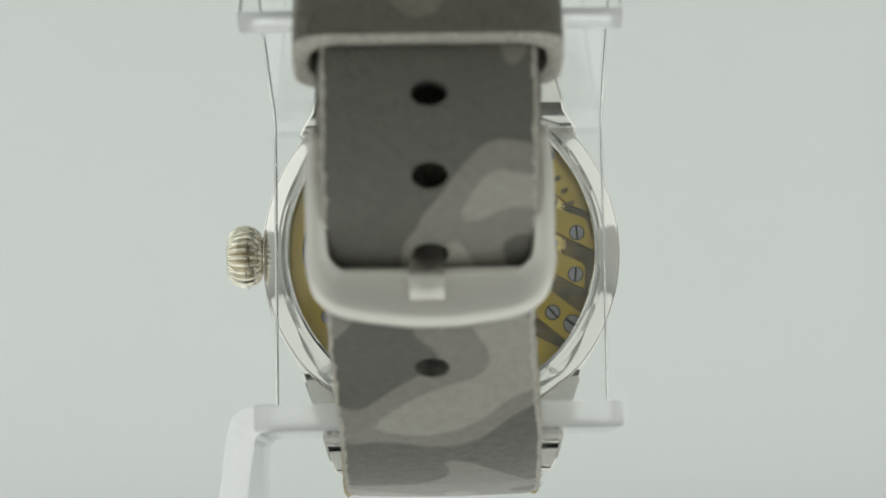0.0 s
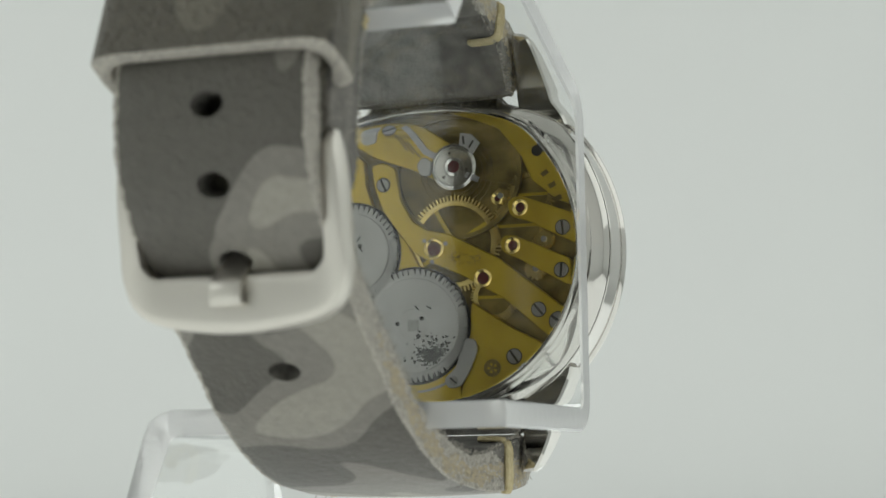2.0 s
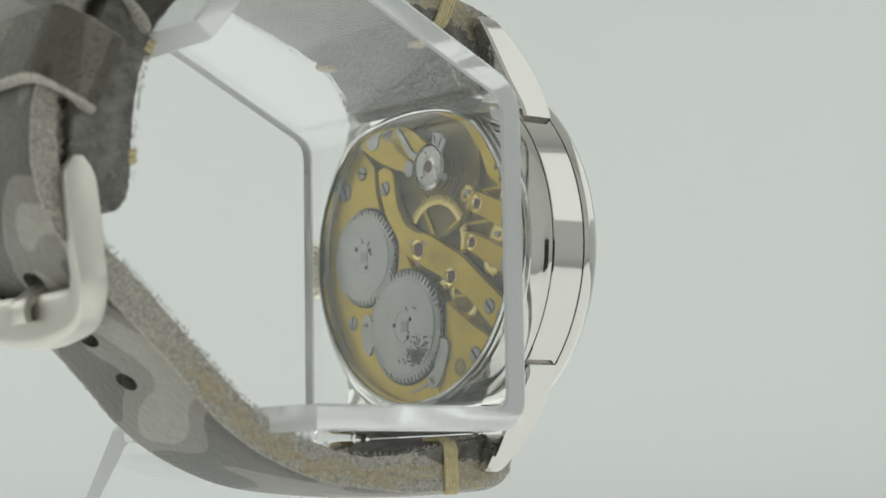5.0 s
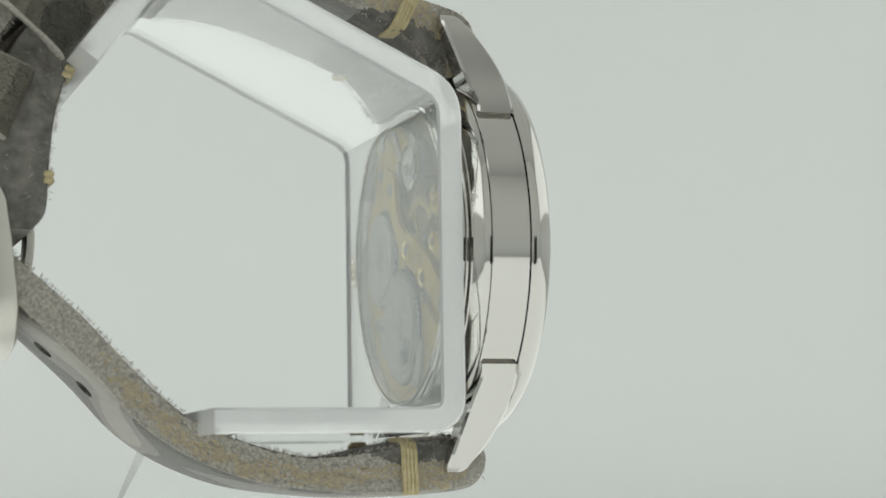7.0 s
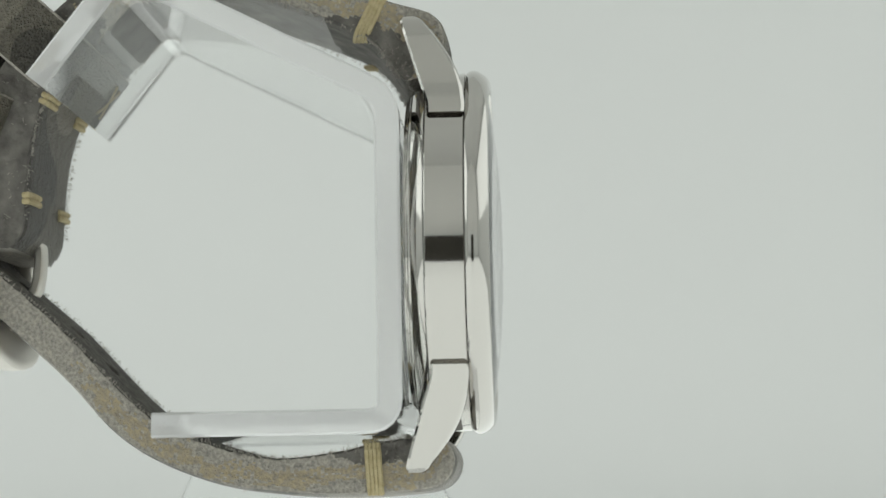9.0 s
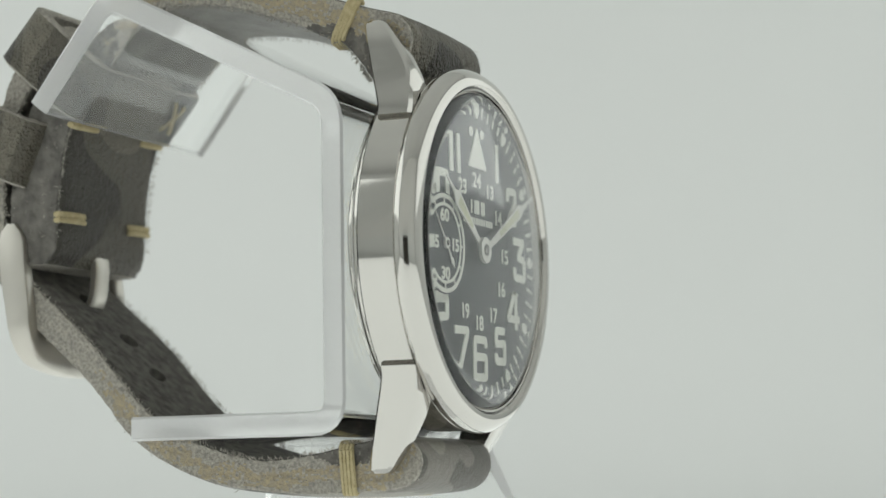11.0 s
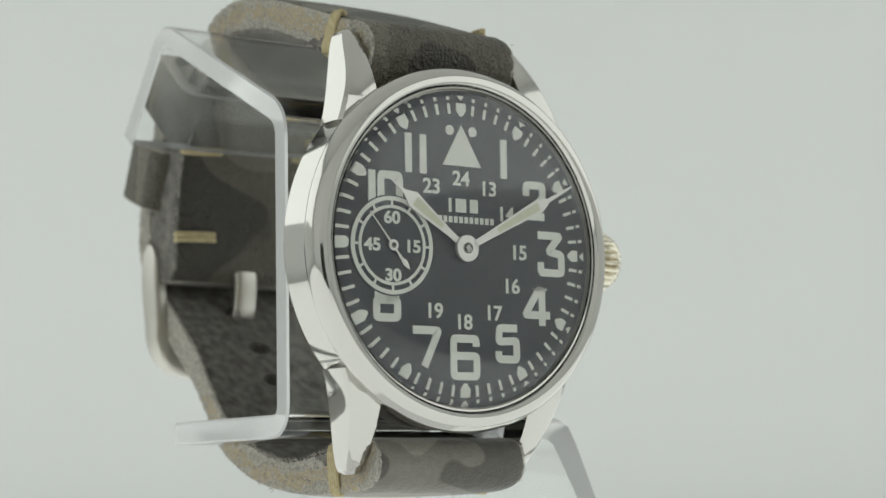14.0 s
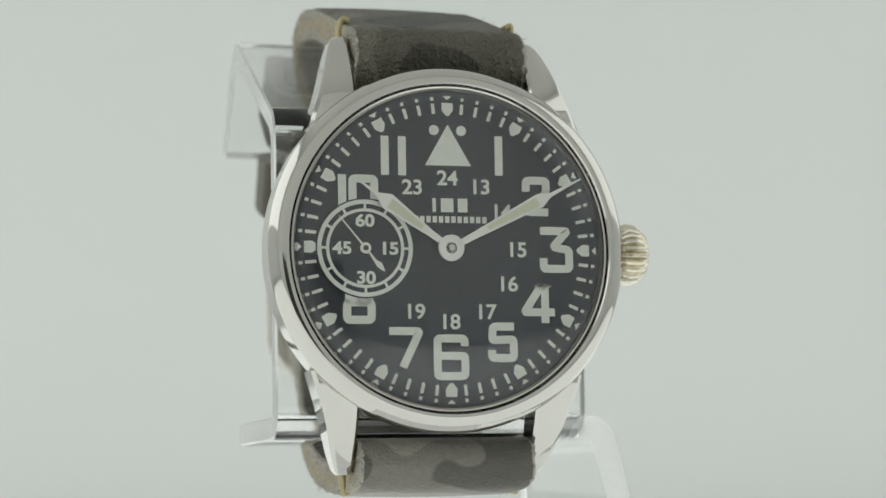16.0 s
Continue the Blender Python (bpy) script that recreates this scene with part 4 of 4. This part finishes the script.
    # Dark ring fills the cap's groove and paints its shade.
    part("cap_groove", lathe([(0.5, DY - 1.26), (0.66, DY - 1.26), (0.66, DY - 1.1), (0.5, DY - 1.1)], 32), DARK, w)
    movement(w)
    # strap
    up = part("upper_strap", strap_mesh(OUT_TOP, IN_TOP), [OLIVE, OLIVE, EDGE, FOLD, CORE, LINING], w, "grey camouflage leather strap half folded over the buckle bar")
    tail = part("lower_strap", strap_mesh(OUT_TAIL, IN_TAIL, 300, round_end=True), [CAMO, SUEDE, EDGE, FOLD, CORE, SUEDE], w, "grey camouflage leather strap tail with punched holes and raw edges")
    drill(tail, [((1.2, y, z), d) for y, z, d in ((65.4, 9.4, (0, 1, 0.0)), (63.9, 1.5, (0, 1, -0.28)), (58.6, -5.0, (0, 0.75, -0.65)), (51.4, -10.8, (0, 0.68, -0.73)), (46.2, -16.0, (0, 0.68, -0.73)))])
    tagged(part("leather_fuzz", fibres(OUT_TAIL, IN_TAIL, 2600, 3, True), EDGE, w, "loose fibres of the raw strap edge"), kind="stuff")
    tagged(part("leather_fuzz", fibres(OUT_TOP, IN_TOP, 1700, 4, False), EDGE, w, "loose fibres of the raw strap edge"), kind="stuff")
    for sx in (-1, 1):
        x = 0.6 + sx * 11.85
        # wraps of thread round the strap's edges next to the lugs
        for oy, oz, iy, iz in ((6.6, 32.6, 9.0, 27.2), (8.0, -31.6, 8.4, -25.0)):
            pts = [(x - sx * 0.8, oy, oz - math.copysign(0.45, oz)), (x + sx * 0.1, oy, oz - math.copysign(0.2, oz)), (x + sx * 0.35, (oy + iy) / 2, (oz + iz) / 2), (x + sx * 0.1, iy, iz + math.copysign(0.3, oz)), (x - sx * 3.2, iy + 0.5, iz - math.copysign(0.1, oz))]
            bm = bmesh.new()
            for k in range(4):
                sh = [(a, b + (k - 1.5) * 0.5, c) for a, b, c in pts]
                join(bm, tube(catmull(sh, 16), 0.34, 6))
            part("edge_wrap", bm, THREAD, w, "pale thread wrapped round the strap edge")
    for x0, x1 in ((-10.5, -4.5), (7.9, 12.9)):
        for y, z, ny, nz in ((52.0, 20.2, -0.9, -0.42), (54.3, 7.2, -1, 0)):
            stitch(w, (x0, y, z), (x1, y, z + 0.2), (0, ny, nz), 2, 0.55)
    # buckle: a U frame, hinge bar and tongue
    xs, zt = 1.2, 6.6
    path = [(xs - 11.9, zt), (xs - 12.0, 1.0), (xs - 12.0, -5.0), (xs - 11.7, -7.9), (xs - 9.6, -10.3), (xs - 4.4, -11.0), (xs, -11.2), (xs + 4.4, -11.0), (xs + 9.6, -10.3), (xs + 11.7, -7.9), (xs + 12.0, -5.0), (xs + 12.0, 1.0), (xs + 11.9, zt)]
    wid = [0.7, 1.15, 1.2, 1.6, 2.6, 3.1, 3.2, 3.1, 2.6, 1.6, 1.2, 1.15, 0.7]
    both = catmull([(a, b, c) for (a, b), c in zip(path, wid)], 60)
    bm = bmesh.new()
    rings = []
    for i, (x, z, h) in enumerate(both):
        a, b = Vector(both[max(i - 1, 0)][:2]), Vector(both[min(i + 1, 59)][:2])
        d = (b - a).normalized()
        nr = Vector((-d.y, d.x))
        low = min(1.0, max(0.0, (zt - z) / 19.0))
        yc = 61.7 - 2.6 * low ** 1.3
        dy = 1.5 + 0.75 * math.sin(math.pi * (0.12 + 0.8 * low) ** 0.8) * (1 - 0.35 * low)
        end = 0.35 if i in (0, 59) else 0.8 if i in (1, 58) else 1.0
        ring = []
        for k in range(14):
            g = 2 * math.pi * k / 14
            cs, sn = math.cos(g), math.sin(g)
            u = math.copysign(abs(cs) ** 0.38, cs) * h
            v = math.copysign(abs(sn) ** 0.38, sn) * dy * end
            ring.append(bm.verts.new((x + nr.x * u, yc + v, z + nr.y * u)))
        rings.append(ring)
    for a, b in zip(rings, rings[1:]):
        for k in range(14):
            bm.faces.new((a[k], a[(k + 1) % 14], b[(k + 1) % 14], b[k]))
    bm.faces.new(rings[0][::-1])
    bm.faces.new(rings[-1])
    buckle = part("buckle", bm, BUCKLE, w, "satin steel buckle frame")
    part("hinge_bar", tube([(xs - 12.5, 60.4, 3.0), (xs + 12.5, 60.4, 3.0)], 0.8, 12), BUCKLE, buckle)
    tong = catmull([(57.4, 4.6), (55.4, 2.6), (55.3, -1.0), (56.0, -4.0), (58.4, -6.4), (60.6, -8.2), (61.9, -9.2), (62.1, -10.3), (61.8, -11.4)], 26)
    bm = bmesh.new()
    rings = []
    for i, (y, z) in enumerate(tong):
        d = (Vector(tong[min(i + 1, 25)]) - Vector(tong[max(i - 1, 0)])).normalized()
        nr = Vector((-d.y, d.x)) * 0.62
        rings.append([bm.verts.new((xs + 0.45 + a * 1.85, y + nr.x * k, z + nr.y * k)) for a, k in ((-1, 0.6), (-0.8, 1), (0.8, 1), (1, 0.6), (1, -0.6), (0.8, -1), (-0.8, -1), (-1, -0.6))])
    for a, b in zip(rings, rings[1:]):
        for k in range(8):
            bm.faces.new((a[k], a[(k + 1) % 8], b[(k + 1) % 8], b[k]))
    bm.faces.new(rings[0][::-1])
    bm.faces.new(rings[-1])
    part("tongue", bm, BUCKLE, buckle, "flat steel buckle tongue")
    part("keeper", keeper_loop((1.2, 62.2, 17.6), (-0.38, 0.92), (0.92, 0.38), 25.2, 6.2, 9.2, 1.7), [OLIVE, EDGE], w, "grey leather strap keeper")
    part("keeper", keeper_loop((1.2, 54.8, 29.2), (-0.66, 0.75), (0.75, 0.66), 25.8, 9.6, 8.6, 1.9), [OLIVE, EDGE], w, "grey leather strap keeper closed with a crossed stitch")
    for a, b in (((8.7, 47.4, 25.9), (11.1, 50.4, 22.6)), ((11.1, 47.6, 25.7), (8.7, 50.2, 22.8))):
        stitch(w, a, b, (0, -0.7, -0.72), 1)
    # the buckle side of the strap sits slightly off to one side
    for ob in (w, *w.children_recursive):
        if ob.type == "MESH" and ob.name.split(".")[0] in ("upper_strap", "lower_strap", "leather_fuzz", "stitch", "buckle", "hinge_bar", "tongue", "keeper"):
            for v in ob.data.vertices:
                k = min(1.0, max(0.0, (v.co.y - 0.036) / 0.016))
                v.co += Vector((0.0008, -0.0014, 0)) * k * k * (3 - 2 * k)
    return w


def turn(t):
    """Degrees by which the stand has turned: from the back of the watch round to its face."""
    s = (t - 8) / 8
    return 97.7 - 82.6 * s + 0.5 * s * s


stand = display_stand()
watch = wristwatch()


def motions():
    def at(t):
        return pose(0, 0, HIGH, 0, 0, turn(t)) @ pose(-0.0002, 0, 0)
    rows = [(k * 0.5, at(k * 0.5)) for k in range(33)]
    walk(watch, rows)
    walk(stand, rows)


motions()
